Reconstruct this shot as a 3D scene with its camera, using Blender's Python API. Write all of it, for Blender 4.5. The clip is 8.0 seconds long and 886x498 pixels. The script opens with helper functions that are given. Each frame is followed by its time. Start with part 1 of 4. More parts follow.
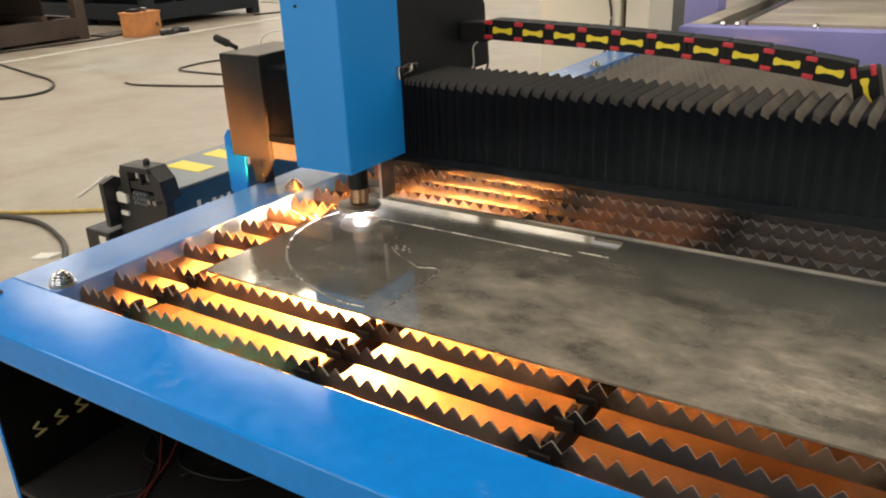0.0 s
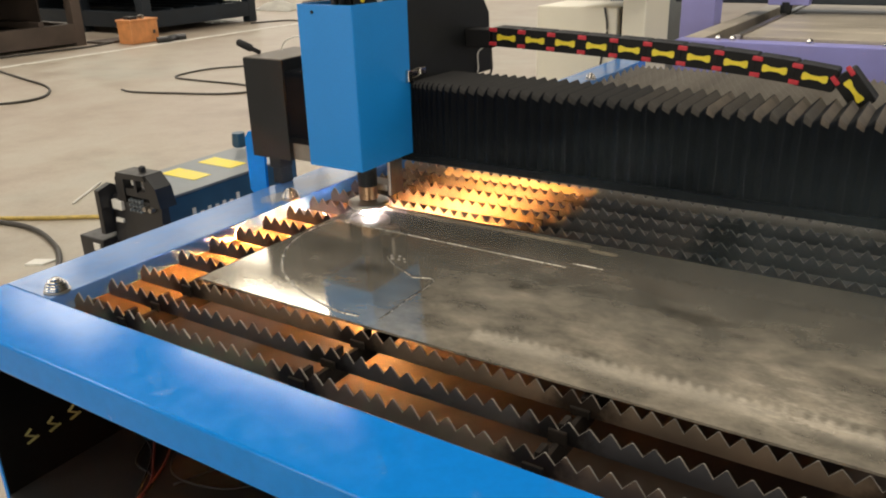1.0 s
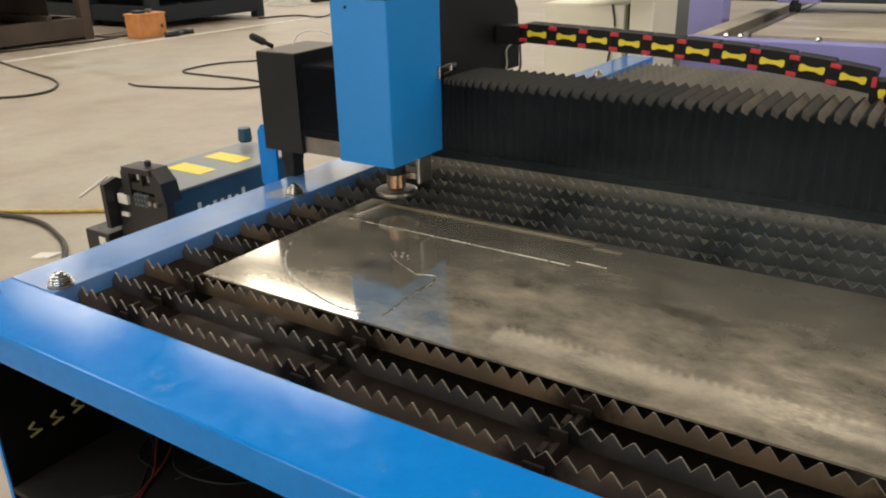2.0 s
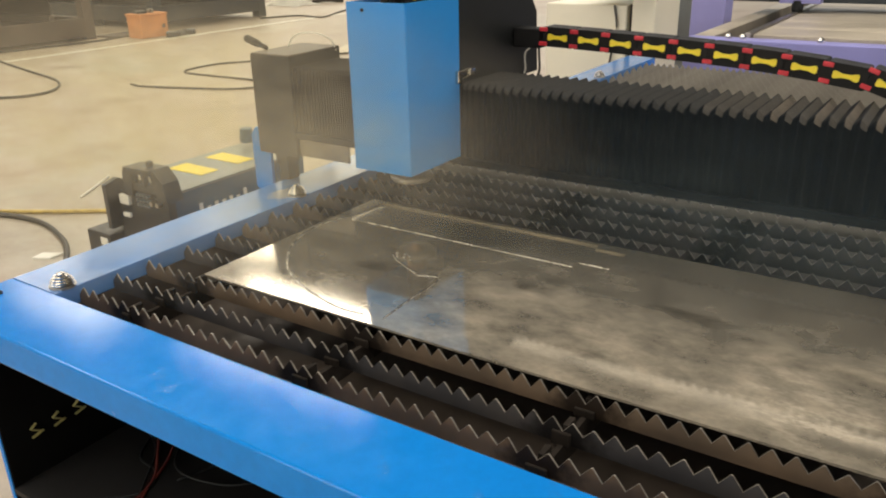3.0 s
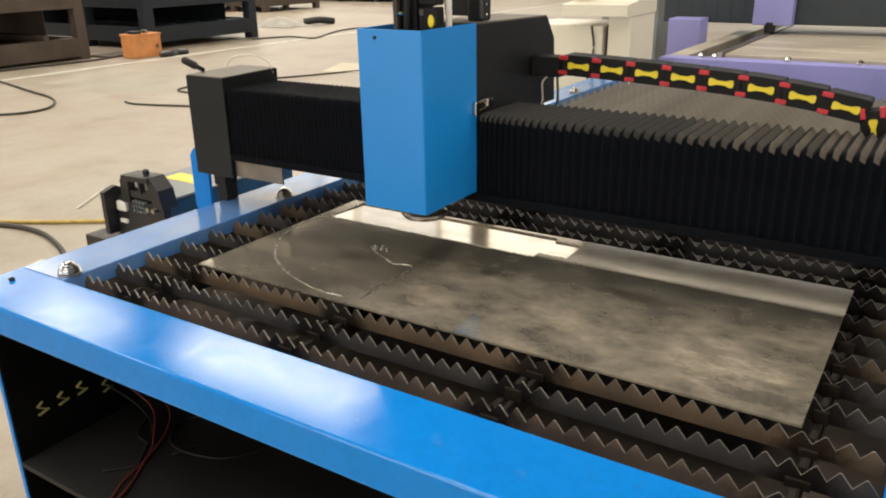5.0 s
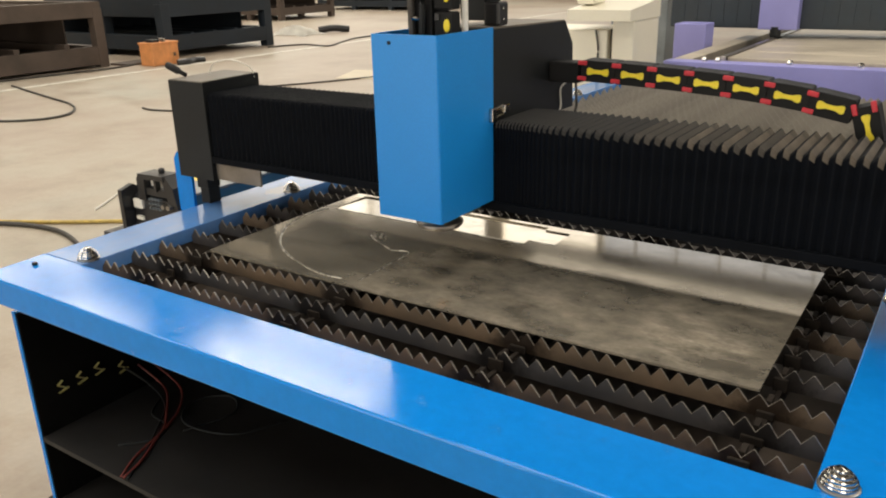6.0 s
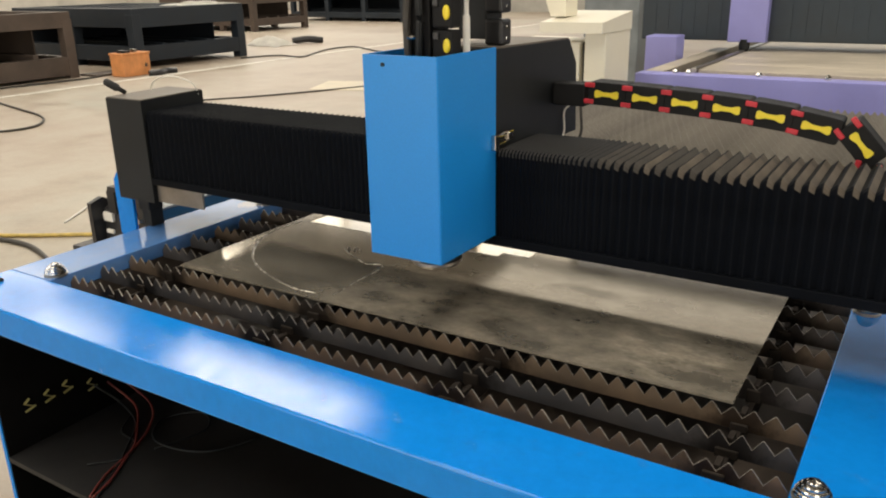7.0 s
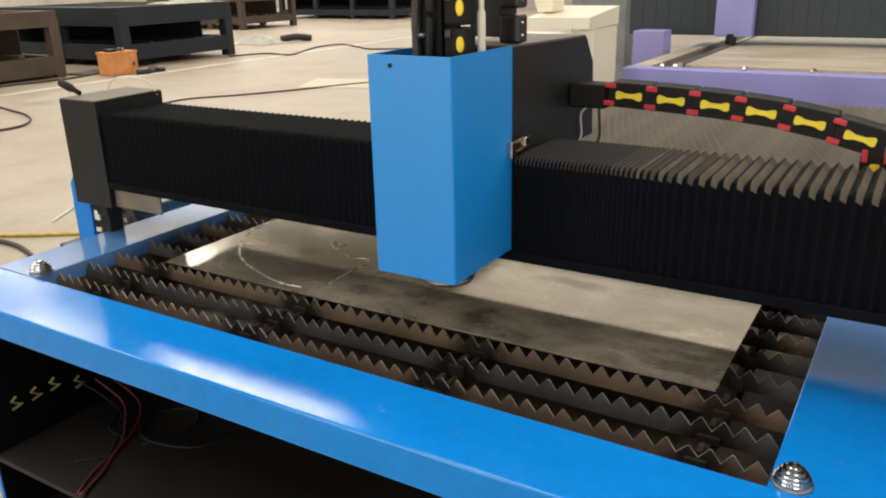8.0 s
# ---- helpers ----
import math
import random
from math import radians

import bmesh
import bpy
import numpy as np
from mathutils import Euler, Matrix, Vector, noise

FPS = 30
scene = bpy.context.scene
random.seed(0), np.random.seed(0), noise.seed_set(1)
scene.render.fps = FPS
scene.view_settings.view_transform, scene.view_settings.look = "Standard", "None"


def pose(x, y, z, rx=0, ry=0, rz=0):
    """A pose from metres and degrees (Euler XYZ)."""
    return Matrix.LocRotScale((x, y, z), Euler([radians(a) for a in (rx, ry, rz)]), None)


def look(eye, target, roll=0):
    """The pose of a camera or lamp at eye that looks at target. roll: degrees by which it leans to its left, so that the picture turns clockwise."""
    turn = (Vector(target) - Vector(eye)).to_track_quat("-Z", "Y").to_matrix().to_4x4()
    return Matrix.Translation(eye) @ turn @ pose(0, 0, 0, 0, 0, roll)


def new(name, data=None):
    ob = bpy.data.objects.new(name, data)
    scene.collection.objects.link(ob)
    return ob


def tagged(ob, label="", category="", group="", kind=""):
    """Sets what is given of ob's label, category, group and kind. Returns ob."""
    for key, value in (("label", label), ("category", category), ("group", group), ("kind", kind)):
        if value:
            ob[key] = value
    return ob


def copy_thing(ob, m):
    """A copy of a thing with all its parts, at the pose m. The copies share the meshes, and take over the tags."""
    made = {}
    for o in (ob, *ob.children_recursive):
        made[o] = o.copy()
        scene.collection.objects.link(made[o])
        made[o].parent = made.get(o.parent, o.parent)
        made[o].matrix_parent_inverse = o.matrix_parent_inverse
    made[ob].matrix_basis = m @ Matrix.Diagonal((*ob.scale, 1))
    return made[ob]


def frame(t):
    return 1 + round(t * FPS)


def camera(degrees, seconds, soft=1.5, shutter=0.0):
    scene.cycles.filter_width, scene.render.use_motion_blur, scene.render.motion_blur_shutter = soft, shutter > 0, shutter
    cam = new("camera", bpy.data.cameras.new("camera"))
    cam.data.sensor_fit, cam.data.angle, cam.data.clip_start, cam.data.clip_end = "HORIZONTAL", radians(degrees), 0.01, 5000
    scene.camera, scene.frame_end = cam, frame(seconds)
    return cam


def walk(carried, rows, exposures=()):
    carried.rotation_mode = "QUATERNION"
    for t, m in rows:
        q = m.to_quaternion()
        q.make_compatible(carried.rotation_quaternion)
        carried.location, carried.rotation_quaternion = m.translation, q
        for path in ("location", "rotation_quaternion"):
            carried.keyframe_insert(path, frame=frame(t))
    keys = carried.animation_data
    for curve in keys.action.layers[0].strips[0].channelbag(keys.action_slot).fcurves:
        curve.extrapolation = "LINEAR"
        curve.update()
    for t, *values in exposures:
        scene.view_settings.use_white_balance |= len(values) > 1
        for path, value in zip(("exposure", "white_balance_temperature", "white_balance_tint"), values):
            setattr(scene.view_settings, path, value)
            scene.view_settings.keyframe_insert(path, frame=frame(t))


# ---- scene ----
cam = camera(58.4, 8.0, soft=2.0)
PATH = [
    (0, (1.364, -0.725, 1.312), (0.338, 0.815, 0.554), -2.3),
    (0.5, (1.358, -0.729, 1.314), (0.34, 0.824, 0.572), -1.8),
    (1, (1.365, -0.729, 1.315), (0.346, 0.827, 0.579), -1.6),
    (1.5, (1.368, -0.726, 1.315), (0.342, 0.822, 0.572), -1.4),
    (3, (1.364, -0.721, 1.316), (0.331, 0.822, 0.572), -1.3),
    (3.5, (1.364, -0.73, 1.318), (0.342, 0.821, 0.576), -1.6),
    (4, (1.363, -0.759, 1.313), (0.37, 0.811, 0.573), -1.9),
    (4.5, (1.413, -0.794, 1.319), (0.411, 0.782, 0.604), -1.3),
    (6, (1.588, -0.909, 1.306), (0.528, 0.646, 0.63), -1.4),
    (6.5, (1.591, -0.902, 1.307), (0.555, 0.675, 0.644), -1.4),
    (7, (1.585, -0.901, 1.31), (0.573, 0.696, 0.657), -1.1),
    (7.5, (1.591, -0.901, 1.309), (0.588, 0.704, 0.662), -1.1),
    (8, (1.599, -0.902, 1.303), (0.607, 0.704, 0.644), -1.4),
]
walk(cam, [(t, look(eye, target, roll)) for t, eye, target, roll in PATH], exposures=[(0.0, -0.15), (1.7, -0.22), (2.8, 0.0), (4.5, 0.18), (6.0, 0.06), (7.0, 0.10), (8.0, 0.20)])

# ---- light: a hall lit by roof lights and a row of windows ----
world = bpy.data.worlds.new("hall_sky")
scene.world = world
world.use_nodes = True
sky = world.node_tree.nodes.new("ShaderNodeTexSky")
sky.sky_type, sky.sun_disc = "NISHITA", False
sky.sun_elevation, sky.sun_rotation = radians(50), radians(300)
world.node_tree.links.new(sky.outputs[0], world.node_tree.nodes["Background"].inputs[0])
world.node_tree.nodes["Background"].inputs[1].default_value = 0.08


def area_lamp(name, m, w, h, watts, colour):
    d = bpy.data.lights.new(name, "AREA")
    d.shape, d.size, d.size_y, d.energy, d.color = "RECTANGLE", w, h, watts, colour
    ob = new(name, d)
    ob.matrix_world = m
    return ob


DAY = (1.0, 0.92, 0.79)
ROOF_Z = 12.0
# roof lights: centre x, y, width, length, watts per square metre
ROOF_LIGHTS = [(-14.0, 13.8, 7.2, 3.6, 42.0), (-30.0, 14.3, 5.6, 4.4, 22.0), (-22.6, 12.3, 5.0, 2.4, 26.0), (-13.5, 0.0, 4.0, 18.0, 16.0),
               (-3.0, -1.0, 3.4, 18.0, 15.0), (5.0, 2.0, 3.4, 24.0, 15.0), (-24.0, 0.0, 4.0, 14.0, 14.0), (-4.0, 22.6, 16.0, 5.6, 2.5), (-4.0, 17.6, 13.0, 3.0, 2.0), (-21.2, 19.4, 4.6, 3.4, 22.0), (-28.8, 20.5, 8.0, 7.5, 6.0)]
for cx, cy, w, l, watts in ROOF_LIGHTS:
    area_lamp("skylight_lamp", pose(cx, cy, ROOF_Z - 0.02), w, l, watts * w * l, DAY)
# north windows: centre x, width, watts per square metre (clear glass bright, clouded sheeting dimmer)
WINDOWS = [(-28.3, 10.8, 6.0), (-21.7, 1.9, 8.0), (-18.4, 4.4, 5.0), (-15.3, 1.5, 7.0), (-11.75, 3.9, 7.0), (1.2, 21.6, 1.9)]
for cx, w, watts in WINDOWS:
    area_lamp("opening_lamp", pose(cx, 26.05, 7.0, -90, 0, 0), w, 9.2, watts * w * 9.2, (1.0, 0.86, 0.65))
SOUTH_FILL = [(-6.0, 5.0, 5.0), (2.0, 5.0, 5.0)]                # unseen openings added for fill behind the camera: centre x, width, height
for cx, w, h in SOUTH_FILL:
    area_lamp("south_fill_lamp", pose(cx, -12.05, 2.5, 90, 0, 0), w, h, 13.0 * w * h, DAY)
EAST_FILL = [(-1.0, 5.0, 4.5), (6.0, 5.0, 4.5)]                 # unseen openings added for fill from the east: centre y, width, height
for cy, w, h in EAST_FILL:
    area_lamp("opening_lamp", pose(19.95, cy, 3.4, 90, 0, 90), w, h, 20.0 * w * h, DAY)


# ---- materials ----
class Nodes:
    """A node tree with short calls."""

    def __init__(self, name):
        self.mat = bpy.data.materials.new(name)
        self.mat.use_nodes = True
        self.tree = self.mat.node_tree
        self.bsdf = self.tree.nodes["Principled BSDF"]
        self.coord = self.tree.nodes.new("ShaderNodeTexCoord").outputs["Object"]

    def add(self, kind, **values):
        n = self.tree.nodes.new(kind)
        for key, v in values.items():
            n.inputs[key.replace("_", " ")].default_value = v
        return n

    def link(self, a, b):
        self.tree.links.new(a, b)

    def noise(self, scale, detail=4.0, rough=0.6, stretch=(1, 1, 1)):
        m = self.add("ShaderNodeMapping", Scale=stretch)
        self.link(self.coord, m.inputs[0])
        n = self.add("ShaderNodeTexNoise", Scale=scale, Detail=detail, Roughness=rough)
        self.link(m.outputs[0], n.inputs["Vector"])
        return n.outputs[0]

    def ramp(self, fac, stops):
        r = self.tree.nodes.new("ShaderNodeValToRGB")
        while len(r.color_ramp.elements) < len(stops):
            r.color_ramp.elements.new(0.5)
        for e, (p, c) in zip(r.color_ramp.elements, stops):
            e.position, e.color = p, (*c, 1) if len(c) == 3 else c
        self.link(fac, r.inputs[0])
        return r.outputs[0]

    def mix(self, fac, a, b, mode="MIX"):
        m = self.tree.nodes.new("ShaderNodeMix")
        m.data_type, m.blend_type = "RGBA", mode
        for i, v in ((0, fac), (6, a), (7, b)):
            if isinstance(v, (int, float)):
                m.inputs[i].default_value = v
            elif isinstance(v, tuple):
                m.inputs[i].default_value = (*v, 1)
            else:
                self.link(v, m.inputs[i])
        return m.outputs[2]

    def bump(self, height, strength, distance=0.002):
        b = self.add("ShaderNodeBump", Strength=strength, Distance=distance)
        self.link(height, b.inputs["Height"])
        self.link(b.outputs[0], self.bsdf.inputs["Normal"])


def surface(name, colour, rough=0.5, metal=0.0, dark=0.7, light=1.15, scale=6.0, fine=90.0, rvar=0.12, bump=0.15, coat=0.0, stretch=(1, 1, 1), gloss=0.5):
    """A surface with stains at a large scale, grain at a fine one."""
    n = Nodes(name)
    big, small = n.noise(scale, stretch=stretch), n.noise(fine, 3.0)
    lo, hi = tuple(c * dark for c in colour), tuple(min(1, c * light) for c in colour)
    base = n.ramp(big, [(0.3, lo), (0.7, hi)])
    grain = n.ramp(small, [(0.25, (0.86, 0.86, 0.86)), (0.75, (1, 1, 1))])
    n.link(n.mix(0.8, base, grain, "MULTIPLY"), n.bsdf.inputs["Base Color"])
    r = n.ramp(big, [(0.3, (rough - rvar,) * 3), (0.75, (rough + rvar,) * 3)])
    n.link(r, n.bsdf.inputs["Roughness"])
    n.bsdf.inputs["Metallic"].default_value = metal
    n.bsdf.inputs["Coat Weight"].default_value = coat
    n.bsdf.inputs["Coat Roughness"].default_value = 0.12
    n.bsdf.inputs["Specular IOR Level"].default_value = gloss
    if bump:
        n.bump(small, bump, 0.001)
    return n.mat


def glow(name, colour, strength):
    n = Nodes(name)
    n.bsdf.inputs["Base Color"].default_value = (0.02, 0.02, 0.02, 1)
    n.bsdf.inputs["Emission Color"].default_value = (*colour, 1)
    n.bsdf.inputs["Emission Strength"].default_value = strength
    return n.mat




def blue_paint(name, film):
    """Glossy blue paint with dull scuffs; film: strength of the pale dust and painted-in sheen."""
    n = Nodes(name)
    big, mid, small = n.noise(45, 4, 0.6), n.noise(16, 6, 0.7), n.noise(240, 3)
    base = n.ramp(big, [(0.3, (0.0037, 0.207, 0.690)), (0.7, (0.0042, 0.234, 0.770))])
    scuff = n.ramp(mid, [(0.60, (0, 0, 0)), (0.70, (1, 1, 1))])
    base = n.mix(n.mix(1.0, scuff, (0.22, 0.22, 0.22), "MULTIPLY"), base, (0.05, 0.17, 0.42))
    if film:
        # pale grey wiped over: dust, and the rim's bright reflection painted in
        wipe = n.ramp(n.noise(5, 6, 0.65, (1.0, 0.35, 1)), [(0.36, (film * 0.35,) * 3), (0.62, (film,) * 3)])
        base = n.mix(wipe, base, (0.27, 0.29, 0.29))
        # a pale grey patch with a ragged edge
        m = n.add("ShaderNodeMapping", Location=(0.055 / 0.075, -0.68 / 0.13, 0), Scale=(1 / 0.075, 1 / 0.13, 0.0))
        n.link(n.coord, m.inputs[0])
        ln = n.tree.nodes.new("ShaderNodeVectorMath")
        ln.operation = "LENGTH"
        n.link(m.outputs[0], ln.inputs[0])
        wob = n.tree.nodes.new("ShaderNodeMath")
        wob.operation = "ADD"
        n.link(ln.outputs["Value"], wob.inputs[0])
        n.link(mid, wob.inputs[1])
        base = n.mix(n.ramp(wob.outputs[0], [(0.85, (0.75, 0.75, 0.75)), (1.0, (0, 0, 0))]), base, (0.42, 0.40, 0.36))
    n.link(base, n.bsdf.inputs["Base Color"])
    rough = n.mix(scuff, n.ramp(big, [(0.3, (0.09,) * 3), (0.75, (0.17,) * 3)]), (0.30, 0.30, 0.30))
    n.link(rough, n.bsdf.inputs["Roughness"])
    n.bsdf.inputs["Specular IOR Level"].default_value = 0.55 if film else 0.28
    n.bump(small, 0.01, 0.001)
    return n.mat


BLUE, DUSTYSHEENBLUE = blue_paint("blue_paint", 0.0), blue_paint("dusty_sheen_blue_paint", 0.46)
COVER = surface("blue_cover_paint", (0.010, 0.27, 0.78), 0.36, dark=0.93, light=1.04, scale=3, fine=240, rvar=0.05, bump=0.02)
BLACK = surface("black_paint", (0.019, 0.021, 0.023), 0.5, scale=5, fine=160, rvar=0.08, bump=0.06, gloss=0.2)
FABRIC = surface("bellows_cloth", (0.0046, 0.0058, 0.0085), 0.55, scale=9, fine=500, rvar=0.08, bump=0.2, gloss=0.05)
NIGHT = surface("near_black", (0.007, 0.007, 0.007), 0.95, scale=5, fine=60, rvar=0.03, gloss=0.0)
BAYFLOOR = surface("dark_floor_plate", (0.013, 0.012, 0.012), 0.75, dark=0.6, scale=5, fine=60)
LITDUST = surface("bellows_lit_dust", (0.125, 0.104, 0.082), 0.7, dark=0.35, light=1.4, scale=14, fine=500, rvar=0.08, bump=0.2)
LITHALFDUST = surface("bellows_lit_thin_dust", (0.070, 0.062, 0.053), 0.7, dark=0.5, scale=9, fine=500, rvar=0.08, bump=0.2)
LITSOOT = surface("bellows_lit_soot", (0.032, 0.031, 0.030), 0.7, dark=0.5, scale=9, fine=500, rvar=0.08, bump=0.2)
GREYDUST = surface("grey_brown_dust", (0.17, 0.145, 0.12), 0.6, dark=0.6, scale=12, fine=200)
PLASTIC = surface("black_plastic", (0.018, 0.018, 0.02), 0.42, scale=20, fine=300, bump=0.05)
CHAINBLACK = surface("chain_plastic", (0.013, 0.013, 0.014), 0.62, scale=20, fine=300, bump=0.05, gloss=0.2)
CHROME = surface("chrome", (0.72, 0.70, 0.66), 0.16, 1.0, scale=30, fine=200, rvar=0.06, bump=0.03)
BRASSY = surface("pale_brass", (0.45, 0.40, 0.16), 0.5, scale=30, fine=200)
STEEL = surface("bare_steel", (0.45, 0.42, 0.38), 0.35, 1.0, scale=12, fine=160, rvar=0.1, bump=0.05)
YELLOW = surface("yellow_plastic", (0.95, 0.76, 0.04), 0.45, dark=0.9, light=1.05, scale=30, fine=300, bump=0.03)
RED = surface("red_plastic", (0.62, 0.03, 0.05), 0.45, dark=0.9, light=1.05, scale=30, fine=300, bump=0.03)
WORNSTEEL = surface("worn_guide_steel", (0.30, 0.27, 0.235), 0.42, 0.8, dark=0.7, scale=9, fine=160, rvar=0.1, bump=0.05)
PALESLAT = surface("pale_slat_steel", (0.40, 0.37, 0.325), 0.5, 0.3, dark=0.7, scale=5, fine=120)
TOOTHEDGE = surface("worn_lit_tooth_edge", (0.36, 0.33, 0.29), 0.4, 0.5, dark=0.35, light=1.3, scale=30, fine=200)
CHAR = surface("charred_steel", (0.034, 0.028, 0.024), 0.8, dark=0.5, scale=12, fine=100, bump=0.4, gloss=0.08)
DULLRED = surface("dull_red_wire", (0.16, 0.03, 0.025), 0.55, scale=20, fine=100)
TRAY = surface("slag_tray", (0.090, 0.070, 0.056), 0.6, dark=0.5, light=1.2, scale=5, fine=60, rvar=0.15, bump=0.5)
DARKTRAY = surface("dark_tray", (0.034, 0.029, 0.026), 0.7, dark=0.5, light=1.2, scale=5, fine=60, rvar=0.1, bump=0.5)
TEAL = surface("grey_blue_steel", (0.015, 0.023, 0.034), 0.55, scale=3, fine=60, bump=0.1)
BROWN = surface("primed_brown_steel", (0.095, 0.070, 0.056), 0.65, scale=3, fine=60, bump=0.15)
CREAM = surface("cream_paint", (0.88, 0.83, 0.68), 0.4, dark=0.95, light=1.02, scale=3, fine=200, bump=0.03)
PURPLE = surface("violet_paint", (0.34, 0.34, 0.76), 0.4, dark=0.92, light=1.05, scale=3, fine=200, bump=0.03)
NAVY = surface("navy_bellows", (0.028, 0.042, 0.058), 0.55, scale=5, fine=100)
BEDPLATE = surface("grey_bed", (0.56, 0.50, 0.41), 0.5, 0.2, dark=0.75, scale=2, fine=40, stretch=(1, 4, 1))
ORANGE = surface("orange_case", (0.78, 0.33, 0.12), 0.5, dark=0.8, scale=6, fine=80)
WHITE = surface("white_film", (0.8, 0.78, 0.72), 0.5, dark=0.9, scale=5, fine=60)
HOSE = surface("yellow_hose", (0.62, 0.45, 0.12), 0.5, scale=20, fine=100)
CABLE = surface("dark_cable", (0.05, 0.045, 0.04), 0.55, scale=20, fine=100)
GREYTOP = surface("grey_lid", (0.22, 0.25, 0.27), 0.45, scale=5, fine=200, bump=0.05)
DEEPBLUE = surface("deep_blue_case", (0.02, 0.085, 0.16), 0.45, scale=5, fine=200, bump=0.05)
COPPER = surface("heat_stained_brass", (0.55, 0.36, 0.22), 0.35, 1.0, scale=40, fine=300)
PAPER = surface("yellowed_board", (0.66, 0.59, 0.45), 0.6, dark=0.85, scale=3, fine=40)
LINEPAINT = surface("worn_line_paint", (0.75, 0.72, 0.64), 0.6, dark=0.75, scale=8, fine=60)
WALLMAT = surface("hall_wall", (0.62, 0.60, 0.55), 0.8, scale=0.6, fine=20)
ROOFMAT = surface("hall_roof", (0.13, 0.123, 0.112), 0.7, scale=0.6, fine=20)
ARC = glow("plasma_arc_glow", (0.86, 0.84, 1.0), 2800.0)
JET = glow("molten_jet_glow", (1.0, 0.30, 0.050), 19000.0)
SPARK = glow("hot_spark_glow", (1.0, 0.64, 0.28), 190.0)


def floor_material():
    n = Nodes("concrete_floor")
    big, mid, small = n.noise(0.35, 5, 0.6), n.noise(2.2, 6, 0.65), n.noise(45, 3)
    base = n.ramp(big, [(0.30, (0.31, 0.245, 0.19)), (0.45, (0.43, 0.365, 0.295)), (0.58, (0.47, 0.425, 0.35)), (0.70, (0.40, 0.385, 0.325))])
    stain = n.ramp(mid, [(0.30, (0.58, 0.47, 0.39)), (0.46, (0.86, 0.80, 0.74)), (0.58, (1, 1, 1))])
    grain = n.ramp(small, [(0.3, (0.9, 0.9, 0.9)), (0.7, (1, 1, 1))])
    n.link(n.mix(0.8, n.mix(0.75, base, stain, "MULTIPLY"), grain, "MULTIPLY"), n.bsdf.inputs["Base Color"])
    n.link(n.ramp(mid, [(0.3, (0.35,) * 3), (0.7, (0.6,) * 3)]), n.bsdf.inputs["Roughness"])
    n.bump(small, 0.15, 0.002)
    return n.mat


def slat_material(name, stops):
    n = Nodes(name)
    rnd = n.tree.nodes.new("ShaderNodeObjectInfo").outputs["Random"]
    big, small = n.noise(4, 4, 0.55), n.noise(120, 3)
    base = n.ramp(big, stops)
    each = n.ramp(rnd, [(0.0, (0.62, 0.66, 0.70)), (0.4, (0.85, 0.87, 0.88)), (0.7, (1, 0.98, 0.95)), (1.0, (1.0, 0.90, 0.80))])
    tone = n.mix(0.85, base, each, "MULTIPLY")
    # ragged soot where the slats cross the bars
    axes = n.tree.nodes.new("ShaderNodeSeparateXYZ")
    n.link(n.coord, axes.inputs[0])
    ragged = n.noise(22, 5, 0.65)
    for x in (0.15, 0.58, 0.99, 1.405):
        off = n.tree.nodes.new("ShaderNodeMath")
        off.operation = "SUBTRACT"
        n.link(axes.outputs[0], off.inputs[0])
        off.inputs[1].default_value = x
        far = n.tree.nodes.new("ShaderNodeMath")
        far.operation = "ABSOLUTE"
        n.link(off.outputs[0], far.inputs[0])
        wob = n.tree.nodes.new("ShaderNodeMath")
        wob.operation = "MULTIPLY_ADD"
        n.link(ragged, wob.inputs[0])
        wob.inputs[1].default_value = 0.09
        n.link(far.outputs[0], wob.inputs[2])
        tone = n.mix(1.0, tone, n.ramp(wob.outputs[0], [(0.072, (0.14, 0.13, 0.13)), (0.112, (1, 1, 1))]), "MULTIPLY")
    n.link(tone, n.bsdf.inputs["Base Color"])
    n.bsdf.inputs["Metallic"].default_value = 0.35
    n.link(n.ramp(big, [(0.3, (0.65,) * 3), (0.7, (0.4,) * 3)]), n.bsdf.inputs["Roughness"])
    n.bump(small, 0.3, 0.001)
    return n.mat


